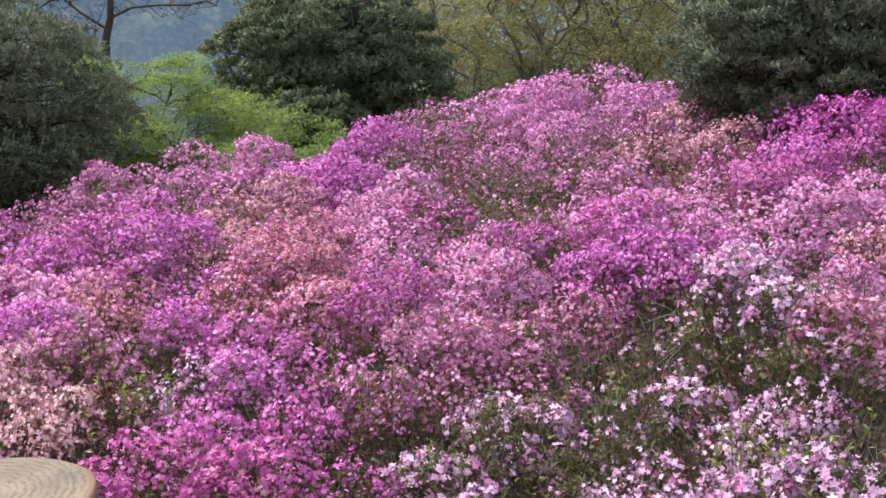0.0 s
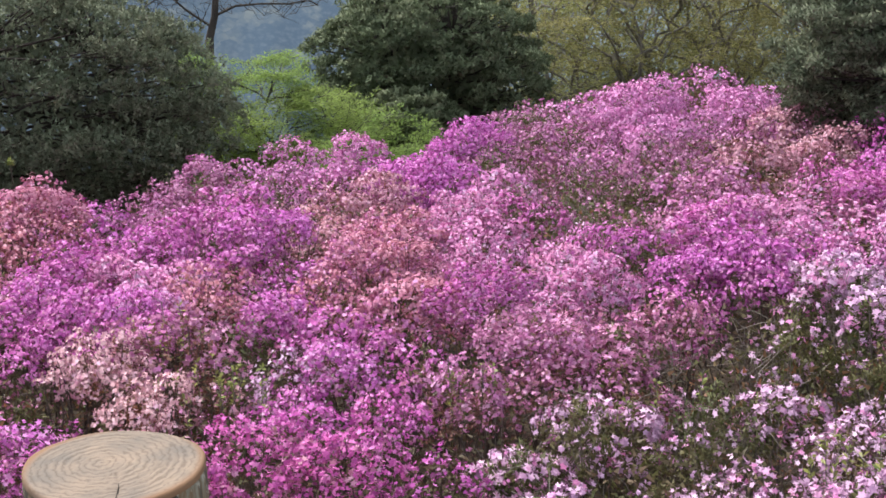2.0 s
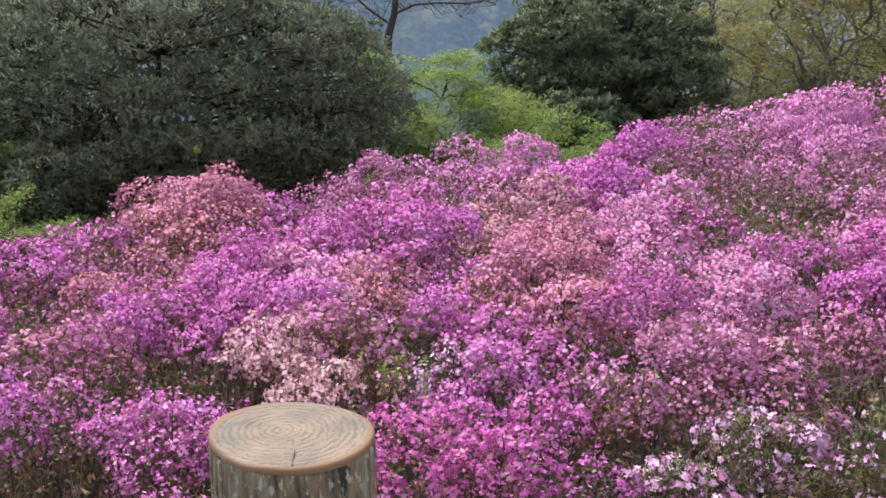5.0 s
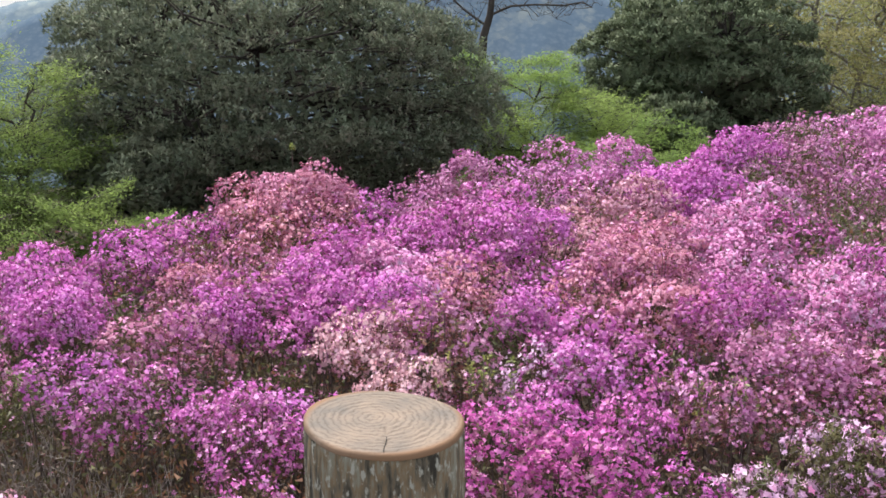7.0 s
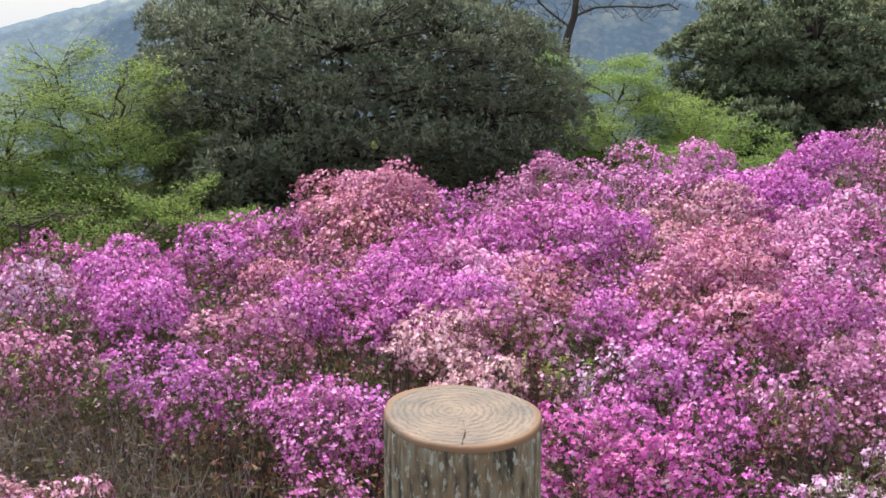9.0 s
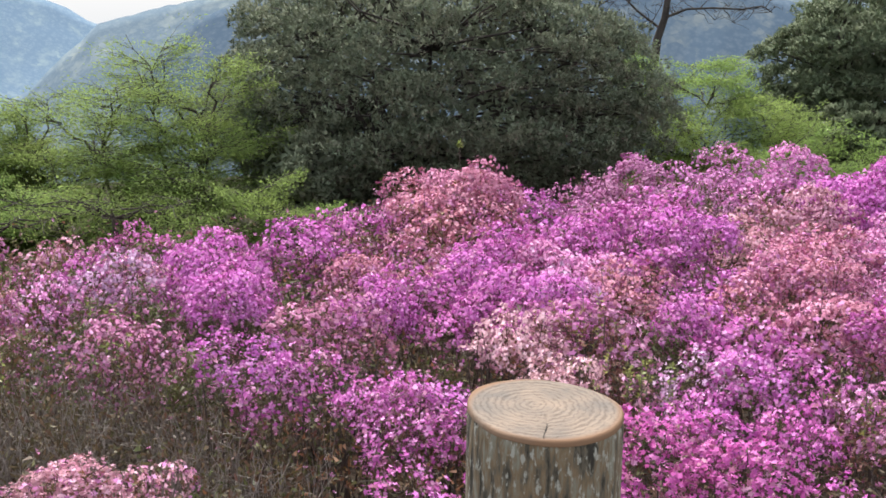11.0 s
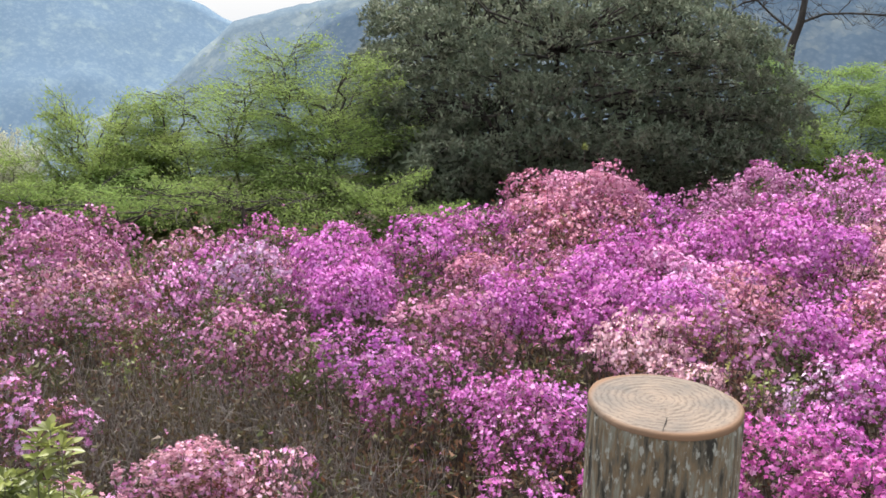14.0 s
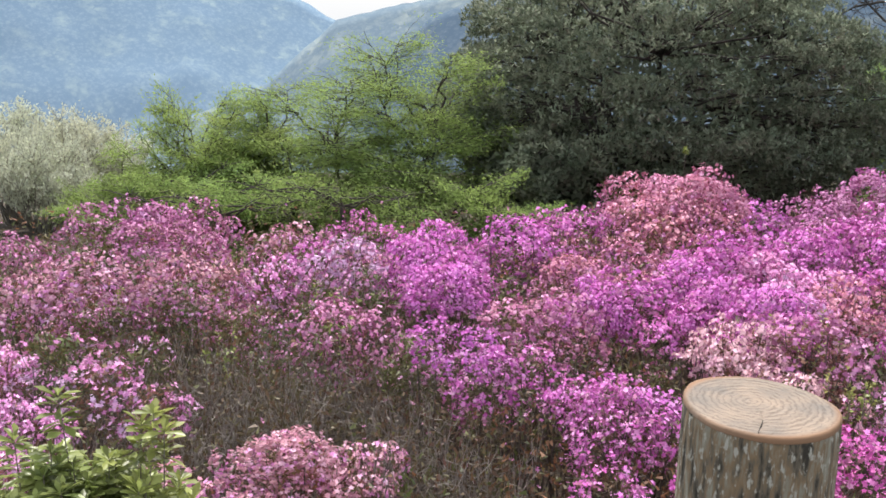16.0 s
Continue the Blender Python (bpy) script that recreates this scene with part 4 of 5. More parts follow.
def evergreen(az, r, half, z_mid, up, down, seed, label, power=2.3, clumps=230, per=60, leaf=0.075, hollow=None, leafmat=LEAF_DARK, pad=0.11):
    """Dense evergreen: several leaning stems, crown of many leafy clumps."""
    e, g = tree_base("evergreen_tree", az, r, label)
    rng = np.random.default_rng(seed)
    zc = z_mid - g
    d = dome_points(rng, clumps, 1, -0.85)
    d = d[(d[:, 2] > -0.25) | (rng.random(clumps) < 0.8)]
    clumps = len(d)
    # rounded-box crown
    k = (np.abs(d) ** power).sum(1) ** (-1 / power)
    rad = rng.uniform(0.5, 1.0, clumps) ** 0.3
    semi = np.stack([np.full(clumps, half), np.full(clumps, half), np.where(d[:, 2] > 0, up, down)], 1)
    lump = np.array([0.9 + 0.2 * noise.noise(Vector(q * 2.3) + Vector((seed, 0, 0))) for q in d])
    c = d * (k * rad * lump)[:, None] * semi + np.array([0, 0, zc])
    if hollow:                                  # a thin place in the crown that shows the limbs
        x0, x1, z0, z1 = hollow
        thin = (c[:, 0] > x0) & (c[:, 0] < x1) & (c[:, 2] + g > z0) & (c[:, 2] + g < z1) & (c[:, 1] < half * 0.35) & (rng.random(clumps) < 0.5)
        c, d = c[~thin], d[~thin]
        clumps = len(c)
    tb = Tubes()
    stems = []
    for s in range(5):
        a = s * 1.26 + rng.uniform(-0.3, 0.3)
        top = np.array([math.cos(a) * half * 0.45, math.sin(a) * half * 0.45, zc + up * 0.35])
        pts = wander(rng, (0.15 * math.cos(a), 0.15 * math.sin(a), -0.1), top, 6, 0.06)
        tb.add(pts, [0.10, 0.085, 0.07, 0.06, 0.05, 0.04, 0.03], 7)
        stems += pts[2:]
    if hollow:                                  # limbs that lean out across the thin place
        for k in range(4):
            pts = wander(rng, (0.1 - 0.12 * k, -1.0, zc - 1.9), (-0.55 - 0.42 * k, -2.1, zc + 0.75 - 0.3 * k), 6, 0.07)
            tb.add(pts, [0.075, 0.065, 0.056, 0.048, 0.04, 0.032, 0.022], 7)
            for j in range(3):
                tb.add(wander(rng, pts[2 + j], pts[2 + j] + np.array([rng.uniform(-0.7, 0.1), rng.uniform(-0.3, 0.1), rng.uniform(0.3, 0.8)]), 3, 0.05), [0.026, 0.02, 0.013, 0.006], 5)
    stems = np.array(stems)
    for q in c:
        s = stems[np.argmin(((stems - q) ** 2).sum(1) + (np.maximum(0, stems[:, 2] - q[2] + 0.2)) * 2)]
        tb.add(wander(rng, s, q, 3, 0.07), [0.028, 0.02, 0.013, 0.006], 4)
    part_of(e, "trunk", tb.mesh("trunk"), BARK_DARK, "dark forking trunk and limbs")
    size = half * pad
    cc = np.repeat(c, per, 0)
    cs = np.repeat(rng.uniform(0.7, 1.25, clumps) * size, per)
    outward = np.repeat(unit(c - np.array([0, 0, zc])), per, 0)
    way = unit(rng.normal(size=(len(cc), 3)) + np.array([0, 0, 0.6]) + outward * 0.7)
    off = way * (cs * rng.uniform(0.75, 1.0, len(cc)))[:, None] * np.array([1.25, 1.25, 0.5])
    out = unit(off / size + outward * 0.3 + np.array([0, 0, 0.45]))
    v, f = leaf_cluster(rng, cc + off, out, 11, leaf * 0.8, 0.5, 0.025)
    soft = np.repeat(unit(np.repeat(way + outward * 0.4, 11, 0) + rng.normal(size=(len(way) * 11, 3)) * 0.5), 3, 0)
    # shaded inner growth
    core = dome_points(rng, 2600, 1, -0.9) * (rng.uniform(0.2, 0.66, 2600) ** 0.5)[:, None] * np.array([half, half, 1]) * 0.86
    core[:, 2] = np.where(core[:, 2] > 0, core[:, 2] * up, core[:, 2] * down) + zc
    if hollow:
        x0, x1, z0, z1 = hollow
        core = core[~((core[:, 0] > x0 - 0.1) & (core[:, 0] < x1 + 0.1) & (core[:, 2] + g > z0 - 0.1) & (core[:, 2] + g < z1 + 0.1) & (core[:, 1] < -0.2))]
    v2, f2 = leaf_cluster(rng, core, unit(core - np.array([0, 0, zc])), 5, leaf * 1.7, 0.6, 0.09)
    soft = np.concatenate([soft, np.repeat(unit(core - np.array([0, 0, zc])), 15, 0)])
    v, f = np.concatenate([v, v2]), np.concatenate([f, f2 + len(v)])
    part_of(e, "crown", lay_normals(fast_mesh("crown", v, f), v, f, soft), leafmat, "dull dark green leathery leaves")
    return e


def layered_tree(name, az, r, half, top_z, seed, leafmat, label, sprays=120, per=130, leaf=0.075, low=0.22, bark=BARK_DARK, flat=0.75, lean=(0, 0), spray=0.34, trunk=0.045):
    """Open tree: spreading limbs that carry flat sprays of small leaves."""
    e, g = tree_base(name, az, r, label)
    rng = np.random.default_rng(seed)
    h = top_z - g
    tb = Tubes()
    nodes = []
    for s in range(3):
        a = s * 2.1 + rng.uniform(-0.4, 0.4)
        tip = np.array([math.cos(a) * half * 0.5 + lean[0], math.sin(a) * half * 0.5 + lean[1], h * rng.uniform(0.8, 0.97)])
        pts = wander(rng, (0.05 * math.cos(a), 0.05 * math.sin(a), -0.1), tip, 7, 0.06 * h / 3)
        tb.add(pts, [trunk * (1 - 0.12 * i) for i in range(8)], 6)
        for u in np.linspace(1.6, 7, 26):
            k = min(int(u), 6)
            nodes.append(pts[k] + (pts[k + 1] - pts[k]) * (u - k))
    centres = []
    nodes = np.array(nodes)
    for k in range(sprays):
        u = rng.uniform(low, 1.0)
        a = rng.uniform(0, 6.283)
        rr = half * math.sqrt(rng.uniform(0.08, 1)) * (1.0 - 0.62 * max(0, u - 0.45) / 0.55)
        c = np.array([math.cos(a) * rr + lean[0] * u, math.sin(a) * rr + lean[1] * u, h * u - 0.12 * rr])
        s = nodes[np.argmin(((nodes - c) ** 2).sum(1) + 1.5 * np.maximum(0, nodes[:, 2] - c[2] + rng.uniform(0.05, 0.5)) + rng.uniform(0, 0.35, len(nodes)))]
        m = (s + c) / 2 + np.array([0, 0, 0.05]) + rng.normal(size=3) * 0.08
        tb.add([s, m, c, c + (c - s) * 0.18], [0.014 * trunk / 0.07, 0.009 * trunk / 0.07, 0.005, 0.0025], 4)
        centres.append(c)
    part_of(e, "trunk", tb.mesh("trunk"), bark, "dark crooked trunk and spreading limbs")
    c = np.repeat(np.array(centres), per, 0)
    ns = len(centres)
    size = np.repeat(rng.uniform(0.45, 1.25, ns), per)[:, None] * spray * 0.6
    yaw = np.arctan2(np.array(centres)[:, 1], np.array(centres)[:, 0]) + rng.normal(size=ns) * 0.6
    ax = np.stack([np.cos(yaw), np.sin(yaw), rng.normal(size=ns) * 0.22], 1)
    ay = np.stack([-np.sin(yaw), np.cos(yaw), rng.normal(size=ns) * 0.22], 1)
    ax, ay = np.repeat(ax, per, 0), np.repeat(ay, per, 0)
    q = rng.normal(size=c.shape) * np.array([1.25, 0.75, (1 - flat) * 0.9])
    off = (ax * q[:, :1] + ay * q[:, 1:2] + np.array([0, 0, 1.0]) * q[:, 2:]) * size
    p = c + off - np.array([0, 0, 0.25]) * (np.linalg.norm(off[:, :2], axis=1)[:, None] ** 2)
    v, f = leaf_cluster(rng, p, np.tile([0, 0, 0.1], (len(p), 1)), 1, leaf, 0.5, 0.01, flat * 0.3)
    part_of(e, "crown", fast_mesh("crown", v, f), leafmat)
    return e


evergreen(-6.9, 17.0, 3.42, 0.4, 2.65, 1.75, 3, "broad domed evergreen tree with dull dark green leaves", 1.95, 680, 31, 0.068, hollow=(-1.65, -0.5, -0.5, 0.75))
evergreen(-12.8, 14.9, 1.0, -0.42, 0.9, 0.8, 8, "low dark evergreen bush below the domed tree", 2.2, 120, 22, 0.068)
evergreen(14.3, 24.0, 2.45, 0.6, 2.1, 2.3, 4, "rounded dark evergreen tree behind the azaleas", 2.3, 440, 22, 0.092, None, LEAF_DENSE)
evergreen(13.5, 21.6, 0.95, -0.35, 0.8, 0.9, 7, "low dark evergreen bush behind the azaleas", 2.3, 110, 22, 0.08, None, LEAF_DENSE)
evergreen(37.6, 14.6, 1.75, 1.25, 2.4, 1.75, 5, "dark evergreen tree overhanging the pink shrubs", 2.2, 400, 30, 0.062)
evergreen(48.0, 20.0, 2.4, 1.2, 2.6, 2.0, 6, "dark evergreen tree at the field edge", 2.3, 120, 10, 0.15)


def plumed_tree(name, az, r, half, top_z, seed, leafmat, label, limbs=18, twigs=22, per=68, leaf=0.029, depth=2.2, bark=BARK_DARK, trunk=0.05, rise=(0.15, 0.6), spread=0.5, stems=2, thin=1.0, fan=1.0):
    """Tree of rising, spreading limbs that carry flat feathery sprays of small leaves."""
    e, g = tree_base(name, az, r, label)
    rng = np.random.default_rng(seed)
    h = top_z - g
    tb = Tubes()
    trunks = []
    for s in range(stems):
        a = s * 6.283 / stems + rng.uniform(-0.5, 0.5)
        tip = np.array([math.cos(a) * half * 0.4, math.sin(a) * half * 0.4, h - 0.95 * half])
        pts = wander(rng, (0.06 * math.cos(a), 0.06 * math.sin(a), -0.1), tip, 8, 0.05 * half)
        tb.add(pts, [trunk * (1 - 0.105 * i) for i in range(9)], 6)
        trunks.append(np.array(pts))
    B, W, S, L = [], [], [], []
    for k in range(limbs):
        u = min(1.0, max(0.0, (k + 0.5) / limbs + rng.uniform(-0.1, 0.1)))
        a = 2.4 * k + rng.uniform(-0.5, 0.5)
        out = np.array([math.cos(a), math.sin(a), 0])
        length = half * (1.12 - 0.72 * u * u) * rng.uniform(0.75, 1.12)
        ez = h - depth * (1 - u) ** 0.8 + rng.uniform(-0.1, 0.1) - (0.0 if k % 3 else 0.15)
        sz = ez - length * rng.uniform(*rise)
        t = trunks[k % stems]
        s0 = np.array([np.interp(sz, t[:, 2], t[:, 0]), np.interp(sz, t[:, 2], t[:, 1]), min(sz, t[-1, 2])])
        end = np.array([s0[0] * 0.5, s0[1] * 0.5, 0]) + out * length + np.array([0, 0, ez])
        pts = []
        for i in range(8):
            q = i / 7
            p = s0 + (end - s0) * q
            p[2] = s0[2] + (ez - s0[2]) * q ** 0.75
            pts.append(p + (rng.normal(size=3) * 0.035 * half if 0 < i < 7 else 0))
        w0 = trunk * rng.uniform(0.25, 0.42)
        tb.add(pts, [w0 * (1 - 0.12 * i) * thin for i in range(8)], 5)
        for j in range(twigs):
            q = rng.uniform(0.22, 1.0) * 7
            i = min(int(q), 6)
            p = pts[i] + (pts[i + 1] - pts[i]) * (q - i)
            sg = 1 if j % 2 else -1
            way = unit(out * rng.uniform(0.2, 0.9) + np.array([-out[1], out[0], 0]) * sg * rng.uniform(0.2, 1.0) + np.array([0, 0, (rng.uniform(-0.12, 0.22) + 0.15 * u) * fan]))
            ln = half * rng.uniform(0.26, 0.55) * (1.15 - 0.05 * q)
            tb.add([p, p + way * ln * 0.5 + rng.normal(size=3) * 0.02, p + way * ln], [0.0045 * thin, 0.003 * thin, 0.001], 3)
            B.append(p), W.append(way), L.append(ln)
    part_of(e, "trunk", tb.mesh("trunk"), bark, "crooked trunk and spreading limbs")
    B, W, L = np.repeat(np.array(B), per, 0), np.repeat(np.array(W), per, 0), np.repeat(np.array(L), per)
    n = len(B)
    side = unit(np.cross(W, np.array([0, 0, 1.0])))
    q = rng.uniform(0.03, 1.12, n) ** 0.75
    lat = rng.normal(size=n) * spread * (1.15 - 0.6 * q)
    ver = rng.normal(size=n) * 0.035 - np.abs(lat) * 0.2
    p = B + W * (L * q)[:, None] + rng.normal(size=(n, 3)) * 0.018 + side * (L * lat)[:, None] + np.array([0, 0, 1.0]) * (L * ver)[:, None]
    way = unit(W * 0.9 + side * np.sign(lat)[:, None] * 0.6 + rng.normal(size=(n, 3)) * 0.45)
    sd = unit(np.cross(way, rng.normal(size=(n, 3)) * 0.55 + np.array([0, 0, 1.0])))
    ll = leaf * rng.uniform(0.7, 1.3, n)
    v, f = leaflets(p, way, sd, ll * 1.25, ll * 0.55)
    nv = np.repeat(unit(np.cross(sd, way) * 0.25 + np.array([0, 0, 0.9]) + rng.normal(size=(n, 3)) * 0.3), 3, 0)
    part_of(e, "crown", lay_normals(fast_mesh("crown", v, f), v, f, nv), leafmat)
    return e


def upright_tree(az, r, half, top_z, seed):
    """Slender many-stemmed tree with pale buds all along its upright shoots."""
    e, g = tree_base("pale_budding_tree", az, r, "slender many-stemmed tree with whitish opening buds")
    rng = np.random.default_rng(seed)
    h = top_z - g
    tb = Tubes()
    B, W, L = [], [], []
    for k in range(30):
        a, q = 2.4 * k, math.sqrt((k + 0.5) / 30)
        tip = np.array([math.cos(a) * half * q, math.sin(a) * half * q, h - 0.45 * q * q - rng.uniform(0, 0.3)])
        pts = wander(rng, (0.1 * math.cos(a), 0.1 * math.sin(a), -0.1), tip, 7, 0.04)
        for p in pts[1:-1]:
            p[:2] *= 0.9
        tb.add(pts, [0.02, 0.018, 0.015, 0.012, 0.009, 0.007, 0.005, 0.003], 4)
        for j in range(16):
            i = int(rng.integers(3, 7))
            p = pts[i] + (pts[i + 1] - pts[i]) * rng.random()
            way = unit(rng.normal(size=3) * np.array([0.5, 0.5, 0.25]) + np.array([0, 0, 0.8]))
            ln = rng.uniform(0.18, 0.42)
            tb.add([p, p + way * ln], [0.005, 0.002], 3)
            B.append(p), W.append(way), L.append(ln)
    part_of(e, "trunk", tb.mesh("trunk"), BARK_GREY, "thin upright grey stems")
    per = 28
    B, W, L = np.repeat(np.array(B), per, 0), np.repeat(np.array(W), per, 0), np.repeat(np.array(L), per)
    n = len(B)
    p = B + W * (L * rng.uniform(0, 1.08, n))[:, None] + rng.normal(size=(n, 3)) * 0.032
    way = unit(W + rng.normal(size=(n, 3)) * 0.7)
    ll = rng.uniform(0.035, 0.065, n)
    v, f = leaflets(p, way, unit(np.cross(way, rng.normal(size=(n, 3)))), ll, ll * 0.55)
    part_of(e, "crown", fast_mesh("crown", v, f), LEAF_PALE, "whitish opening buds")
    return e


SPRING = "open maple with flat sprays of fresh yellow-green leaves"
for az, r, half, top, seed, limbs in [(-21.0, 15.2, 1.65, 1.42, 21, 30), (-19.3, 14.9, 1.1, 1.5, 22, 20), (-24.3, 15.0, 1.05, 0.76, 23, 20), (-27.2, 14.9, 0.95, 0.38, 30, 16),
                                      (-22.6, 14.0, 1.3, 0.25, 31, 18), (-18.6, 14.2, 1.2, 0.2, 32, 16), (-26.2, 13.8, 1.1, 0.12, 33, 16), (-29.2, 13.8, 0.9, 0.0, 38, 12), (-15.6, 13.4, 1.0, 0.16, 39, 14), (-13.0, 13.1, 0.9, -0.2, 47, 12), (-24.2, 13.4, 1.2, -0.25, 48, 12), (-20.4, 13.5, 1.2, -0.2, 49, 12)]:
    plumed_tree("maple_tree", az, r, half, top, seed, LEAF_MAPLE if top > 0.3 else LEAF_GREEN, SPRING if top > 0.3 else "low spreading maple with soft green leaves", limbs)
VASE = "small vase-shaped maple with upswept green plumes"
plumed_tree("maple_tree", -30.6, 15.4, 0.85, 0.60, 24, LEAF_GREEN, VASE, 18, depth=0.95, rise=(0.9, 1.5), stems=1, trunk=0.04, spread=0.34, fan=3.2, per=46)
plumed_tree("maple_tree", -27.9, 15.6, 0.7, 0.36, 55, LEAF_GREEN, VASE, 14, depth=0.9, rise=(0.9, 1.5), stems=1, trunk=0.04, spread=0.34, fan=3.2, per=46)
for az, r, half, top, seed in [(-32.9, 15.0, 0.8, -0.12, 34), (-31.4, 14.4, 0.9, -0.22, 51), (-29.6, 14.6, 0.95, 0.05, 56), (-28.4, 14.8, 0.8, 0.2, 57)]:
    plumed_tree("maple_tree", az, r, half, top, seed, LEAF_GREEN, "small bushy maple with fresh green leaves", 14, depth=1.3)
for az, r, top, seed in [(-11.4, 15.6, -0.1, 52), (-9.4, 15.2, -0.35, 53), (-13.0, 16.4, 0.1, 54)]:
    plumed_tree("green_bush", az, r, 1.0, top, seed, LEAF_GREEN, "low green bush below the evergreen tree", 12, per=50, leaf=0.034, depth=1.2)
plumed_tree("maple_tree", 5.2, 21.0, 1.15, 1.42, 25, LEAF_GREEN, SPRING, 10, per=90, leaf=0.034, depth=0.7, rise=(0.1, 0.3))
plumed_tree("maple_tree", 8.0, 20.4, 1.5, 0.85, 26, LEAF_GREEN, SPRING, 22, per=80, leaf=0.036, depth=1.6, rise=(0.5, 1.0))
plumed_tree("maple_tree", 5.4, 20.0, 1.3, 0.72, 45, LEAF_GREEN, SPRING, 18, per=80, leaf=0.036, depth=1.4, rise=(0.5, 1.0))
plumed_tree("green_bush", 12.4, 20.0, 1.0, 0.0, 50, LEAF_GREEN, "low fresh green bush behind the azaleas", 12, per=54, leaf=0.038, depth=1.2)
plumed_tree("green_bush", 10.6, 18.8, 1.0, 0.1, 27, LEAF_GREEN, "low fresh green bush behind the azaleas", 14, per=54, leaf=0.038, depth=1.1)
for az, r, top, seed in [(-35.6, 20, -0.02, 28), (-38.0, 20.5, 0.02, 36), (-40.6, 19, 0.1, 29), (-33.9, 21, -0.35, 35), (-36.9, 18.5, -0.25, 46)]:
    upright_tree(az, r, 0.95, top - 0.12, seed)
WOODS = [(20.6, 33, 4.4, 3.0), (24.6, 32, 5.0, 3.2), (28.6, 33, 4.6, 3.0), (33.0, 33, 4.5, 2.8)]
FAR_WOODS = [(18.5, 56), (22.0, 58), (25.5, 56), (29.0, 58), (32.5, 56), (36.0, 58), (40, 56)]
for i, (az, r, top, half) in enumerate(WOODS):
    plumed_tree("woodland_tree", az, r, half, top, 40 + i, LEAF_YELLOW, "grey-branched tree in thin yellow-green new leaf", 22, 16, 56, 0.075, 4.5, BARK_GREY, 0.10, (0.5, 1.2), 0.45, 3, 1.6)
for i, (az, r) in enumerate(FAR_WOODS):
    layered_tree("woodland_tree", az, r, 3.6, 5.5, 60 + i, LEAF_YELLOW, "distant tree in hazy yellow-green new leaf", 110, 80, 0.23, 0.05, BARK_GREY, 0.1, spray=1.1, trunk=0.10)


def low_boughs(az, r):
    """Dark half-bare lower boughs that reach over the shrubs in front of the maples."""
    e, g = tree_base("low_maple", az, r, "low crooked maple with dark half-bare boughs")
    rng = np.random.default_rng(14)
    tb = Tubes()
    px, py = math.cos(radians(az)), -math.sin(radians(az))
    h = canopy_z(r * math.sin(radians(az)), r * math.cos(radians(az))) - g
    ends = []
    tb.add([(0, 0, -0.1), (0.03, 0, 0.4 * h), (0, 0, 0.76 * h)], [0.05, 0.04, 0.03], 6)
    for k in range(9):
        reach, rise = rng.uniform(-1.3, 1.1), rng.uniform(-0.2, -0.02)
        q = np.array([px * reach, py * reach + rng.normal() * 0.2, h + rise])
        pts = wander(rng, (0, 0, 0.75 * h), q, 5, 0.05)
        tb.add(pts, [0.014, 0.012, 0.010, 0.008, 0.005, 0.003], 5)
        for t in range(6):
            s0 = pts[rng.integers(2, 6)]
            q2 = s0 + np.array([rng.normal() * 0.25, rng.normal() * 0.15, rng.uniform(-0.06, 0.10)])
            tb.add(wander(rng, s0, q2, 2, 0.03), [0.006, 0.004, 0.002], 4)
            ends.append(q2)
    part_of(e, "trunk", tb.mesh("trunk"), BARK_DARK)
    p = np.repeat(np.array(ends), 40, 0) + rng.normal(size=(len(ends) * 40, 3)) * np.array([0.12, 0.12, 0.03])
    v, f = leaf_cluster(rng, p, np.tile([0, 0, 0.1], (len(p), 1)), 1, 0.026, 0.5, 0.01, 0.3)
    part_of(e, "crown", fast_mesh("crown", v, f), LEAF_GREEN)


low_boughs(-28.5, 12.0)
low_boughs(-22.5, 12.4)


def flower_stalk(az, r, top_el):
    e, g = tree_base("seed_stalk", az, r, "thin upright stalk with a yellow-green bud tuft", "plant")
    rng = np.random.default_rng(8)
    tip = 1.6 + r * math.tan(radians(top_el)) - g
    tb = Tubes()
    tb.add([(0, 0, -0.05), (0.02, 0, tip * 0.5), (0.0, 0.01, tip)], [0.008, 0.006, 0.004], 5)
    part_of(e, "stalk", tb.mesh("stalk"), TWIG_DARK)
    c = np.array([[0, 0, tip]]) + rng.normal(size=(14, 3)) * 0.012
    v, f = leaf_cluster(rng, c, np.tile([0, 0, 1.0], (14, 1)), 3, 0.05, 0.5, 0.006)
    part_of(e, "bud", fast_mesh("bud", v, f), LEAF_BRIGHT, "yellow-green bud tuft")


flower_stalk(-5.58, 12.7, -5.7)


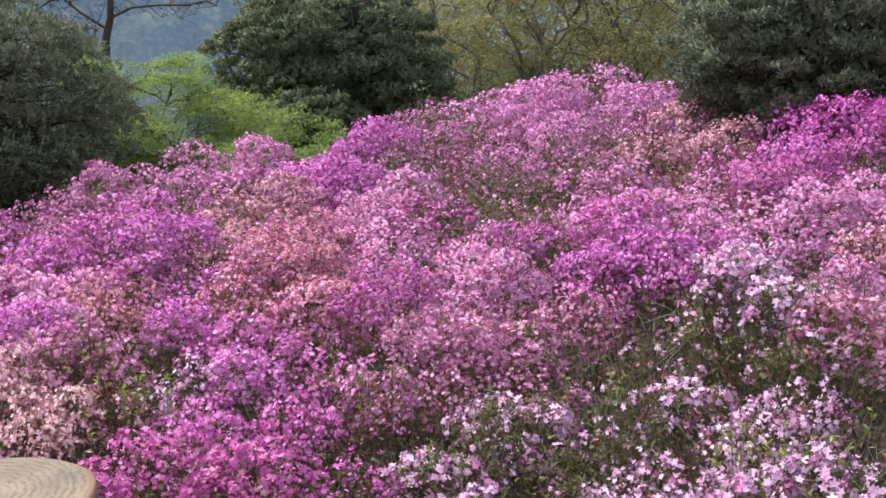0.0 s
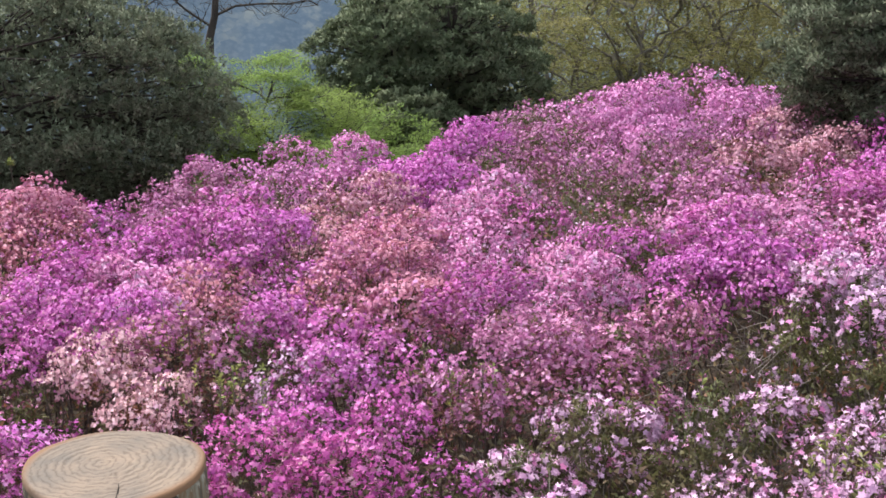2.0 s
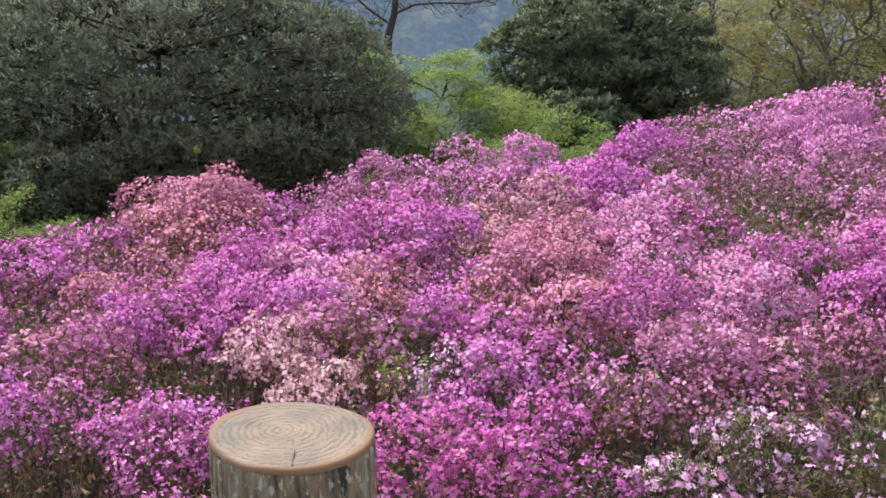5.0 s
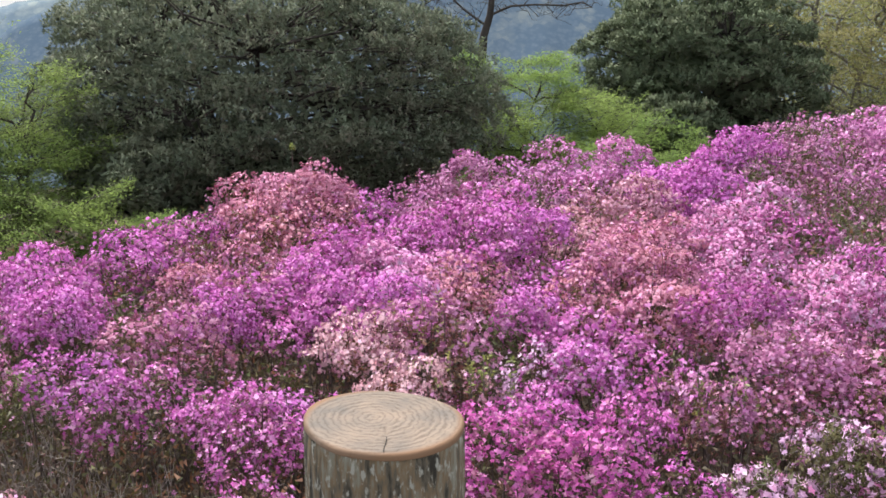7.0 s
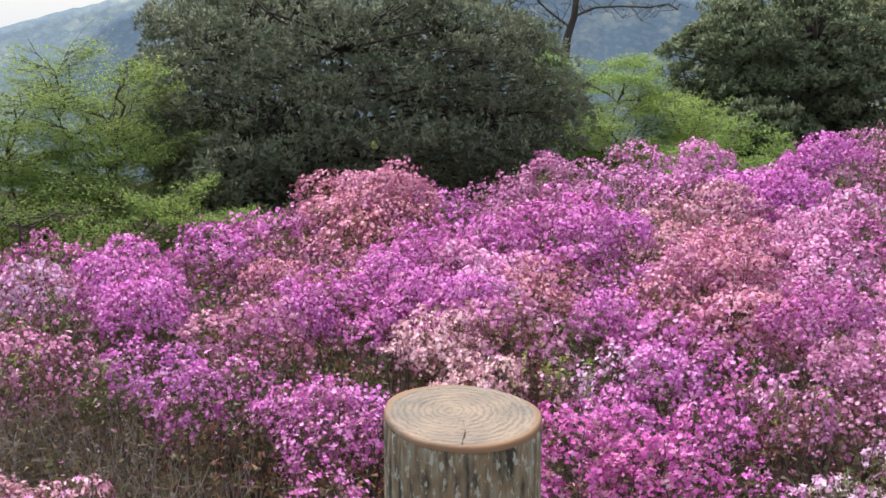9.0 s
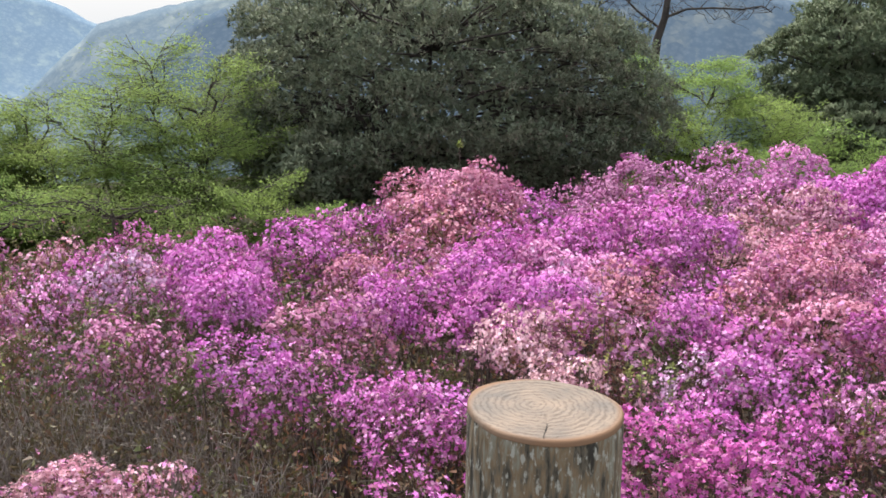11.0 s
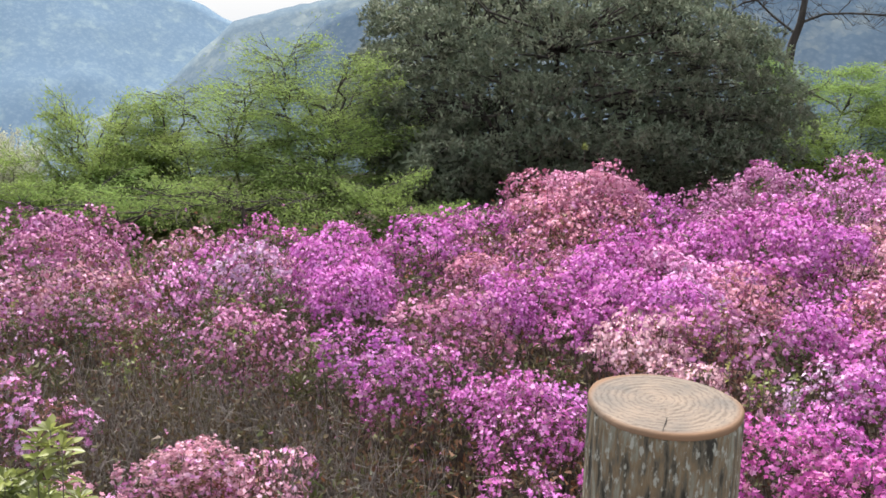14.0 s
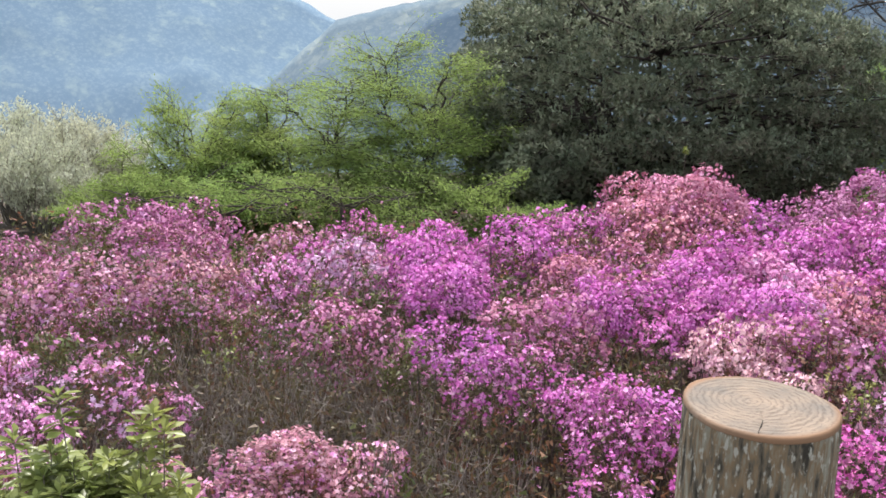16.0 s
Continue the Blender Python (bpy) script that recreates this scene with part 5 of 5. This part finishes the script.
def bare_tree(az, r):
    e, g = tree_base("bare_tree", az, r, "leafless tree with a dark trunk and long drooping boughs")
    rng = np.random.default_rng(9)
    tb = Tubes()
    z = lambda el: 1.6 + r * math.tan(radians(el)) - g
    sx = lambda d: r * math.tan(radians(d))
    tb.add([(0.0, 0, -0.2), (-0.06, 0, z(-2)), (0.0, 0, z(-0.4)), (0.16, 0, z(0.6)), (0.22, 0, z(1.6)), (0.10, 0, z(3.2)), (0.3, 0, z(5.0)), (0.2, 0.1, z(7))],
           [0.15, 0.12, 0.105, 0.09, 0.08, 0.06, 0.04, 0.02], 8)
    boughs = [[(0.2, 0, z(0.65)), (0.7, 0.1, z(1.05)), (sx(2.6), 0.2, z(1.12)), (sx(4.0), 0.3, z(1.08)), (sx(4.9), 0.3, z(1.25)), (sx(5.4), 0.3, z(0.95))],
              [(0.0, 0, z(0.2)), (-0.5, 0.1, z(0.9)), (-0.9, 0, z(1.6)), (-1.5, 0, z(2.6))],
              [(0.2, 0, z(1.7)), (-0.6, 0, z(1.75)), (-1.2, 0, z(1.5)), (-1.7, 0, z(0.9))],
              [(0.15, 0, z(2.6)), (1.0, 0, z(3.4)), (2.2, 0, z(4.0)), (3.0, 0, z(3.8))]]
    for b in boughs:
        tb.add(b, [0.028 * (1 - i / len(b)) + 0.010 for i in range(len(b))], 6)
        for k in range(18):
            i = int(rng.integers(1, len(b)))
            s = np.array(b[i - 1]) + (np.array(b[i]) - np.array(b[i - 1])) * rng.uniform(0.2, 1.0)
            q = s + np.array([rng.uniform(-0.7, 0.7), rng.uniform(-0.4, 0.4), rng.uniform(-0.45, 0.6)])
            pts = wander(rng, s, q, 3, 0.08)
            tb.add(pts, [0.012, 0.009, 0.007, 0.004], 4)
            for j in range(4):                  # fine spray of twigs
                p = pts[1 + j % 3]
                tb.add(wander(rng, p, p + np.array([rng.uniform(-0.4, 0.4), rng.uniform(-0.2, 0.2), rng.uniform(-0.15, 0.4)]), 2, 0.03), [0.006, 0.0045, 0.003], 3)
    part_of(e, "trunk", tb.mesh("trunk"), BARK_DARK)
    return e


bare_tree(3.9, 30.0)


# ---------- broad-leaved shrub beside the path ----------
def broadleaf_shrub(x, y, top):
    e = new("broadleaf_shrub")
    g = ground_z(x, y)
    e.location = (x, y, g)
    e.rotation_euler = (0, 0, radians(35.5))
    tagged(e, "leafy shrub with glossy yellow-green shoots", "shrub")
    rng = np.random.default_rng(31)
    h = top - g
    tb = Tubes()
    vs = []
    tips = [(-0.05, 0.0, h), (0.225, 0.0, h - 0.075), (0.25, -0.06, h - 0.11), (0.19, 0.05, h - 0.12), (-0.175, 0.0, h - 0.13), (-0.07, -0.05, h - 0.16)]
    for k in range(104):
        a, t = rng.uniform(0, 6.28), math.sqrt(rng.uniform(0, 1))
        tips.append((-0.06 + 0.42 * t * math.cos(a), 0.32 * t * math.sin(a), h - 0.19 - 0.16 * t * t - rng.uniform(0, 0.10)))
    B, W, S, L = [], [], [], []
    for t in tips:
        t = np.array(t)
        base = np.array([t[0] * 0.4, t[1] * 0.4, 0.0])
        pts = wander(rng, base, t, 4, 0.02)
        tb.add(pts, [0.006, 0.005, 0.0035, 0.0025, 0.0018], 5)
        ax = unit(t - pts[-2])
        for k in range(32):
            u = 0.0 if k < 12 else 0.25 if k < 17 else 0.5 if k < 22 else 0.75 if k < 27 else 1.0       # whorls down the shoot
            p = t - ax * (u * 0.11 + rng.uniform(0, 0.015))
            a = k * 2.4 + rng.uniform(-0.2, 0.2)
            out = np.array([math.cos(a), math.sin(a), 0])
            inner = 1.0 if k < 4 else 0.35
            way = unit(out * (1.0 - 0.4 * (k < 4)) + np.array([0, 0, inner - 0.45 * u]) + rng.normal(size=3) * 0.24)
            B.append(p), W.append(way), S.append(unit(np.cross(way, np.array([0, 0, 1.0]) + rng.normal(size=3) * 0.25))), L.append(rng.uniform(0.05, 0.082) * (0.65 if k < 4 else 1.0))
    B, W, S, L = np.array(B), np.array(W), np.array(S), np.array(L)
    up = np.cross(S, W)
    Lc, Wd = L[:, None], (L * 0.36)[:, None]
    rows = [B, B + W * Lc * 0.35 + S * Wd * 0.27 + up * Lc * 0.07, B + W * Lc * 0.7 + S * Wd * 0.52 + up * Lc * 0.05, B + W * Lc - up * Lc * 0.06,
            B + W * Lc * 0.7 - S * Wd * 0.52 + up * Lc * 0.05, B + W * Lc * 0.35 - S * Wd * 0.27 + up * Lc * 0.07, B + W * Lc * 0.5 + up * Lc * 0.0]
    v = np.stack(rows, 1).reshape(-1, 3)
    o = np.arange(len(B))[:, None] * 7
    f = np.concatenate([o + np.array([[0, 1, 6]]), o + np.array([[1, 2, 6]]), o + np.array([[2, 3, 6]]), o + np.array([[3, 4, 6]]), o + np.array([[4, 5, 6]]), o + np.array([[5, 0, 6]])], 0)
    part_of(e, "stemwork", tb.mesh("stemwork"), TWIG_GREY)
    part_of(e, "foliage", fast_mesh("foliage", v, f), LEAF_BRIGHT, "glossy lance-shaped yellow-green leaves")
    return e


a = radians(-36.4)
broadleaf_shrub(3.35 * math.sin(a), 3.35 * math.cos(a), 1.6 - 3.35 * math.tan(radians(18.6)))


# ---------- young green shoots among the azaleas ----------
def young_shoots(x, y, seed):
    e = new("young_shoots")
    g = ground_z(x, y)
    e.location = (x, y, g)
    tagged(e, "tuft of fresh yellow-green shoots between the azaleas", "plant", "young shoots on the slope")
    rng = np.random.default_rng(seed)
    top = canopy_z(x, y) + 0.10 - g
    B, W = [], []
    for k in range(int(rng.integers(3, 6))):
        tip = np.array([rng.normal() * 0.10, rng.normal() * 0.10, top - abs(rng.normal()) * 0.09])
        pts = wander(rng, (tip[0] * 0.3, tip[1] * 0.3, -0.04), tip, 4, 0.02)
        tb = Tubes()
        tb.add(pts, [0.005, 0.0045, 0.0035, 0.0025, 0.0015], 4)
        part_of(e, "stem", tb.mesh("stem"), TWIG_GREY)
        for q in range(15):
            u = rng.random() ** 1.6
            B.append(tip + (pts[-2] - tip) * u * 0.6)
            W.append(unit(rng.normal(size=3) * np.array([1, 1, 0.6]) + np.array([0, 0, 0.6])))
    B, W = np.array(B), np.array(W)
    side = unit(np.cross(W, rng.normal(size=W.shape) * 0.5 + np.array([0, 0, 1.0])))
    L = rng.uniform(0.024, 0.042, len(B))
    v, f = blades(B, W, side, L, L * 0.42, 0.08)
    part_of(e, "foliage", fast_mesh("foliage", v, f), LEAF_BRIGHT, "small fresh yellow-green leaves")


SHOOTS = [(0.15, 6.41), (0.05, 5.83), (0.25, 5.67), (0.39, 5.86), (-0.02, 6.72), (0.22, 6.71), (0.39, 5.58), (1.32, 5.21), (1.51, 5.07), (2.42, 3.69), (2.53, 3.46), (2.91, 3.68), (-2.88, 6.58), (-2.45, 5.95), (-2.99, 5.55), (-4.20, 5.95), (1.49, 5.04), (2.27, 4.73)]
for i, (x, y) in enumerate(SHOOTS):
    young_shoots(x, y, 90 + i)
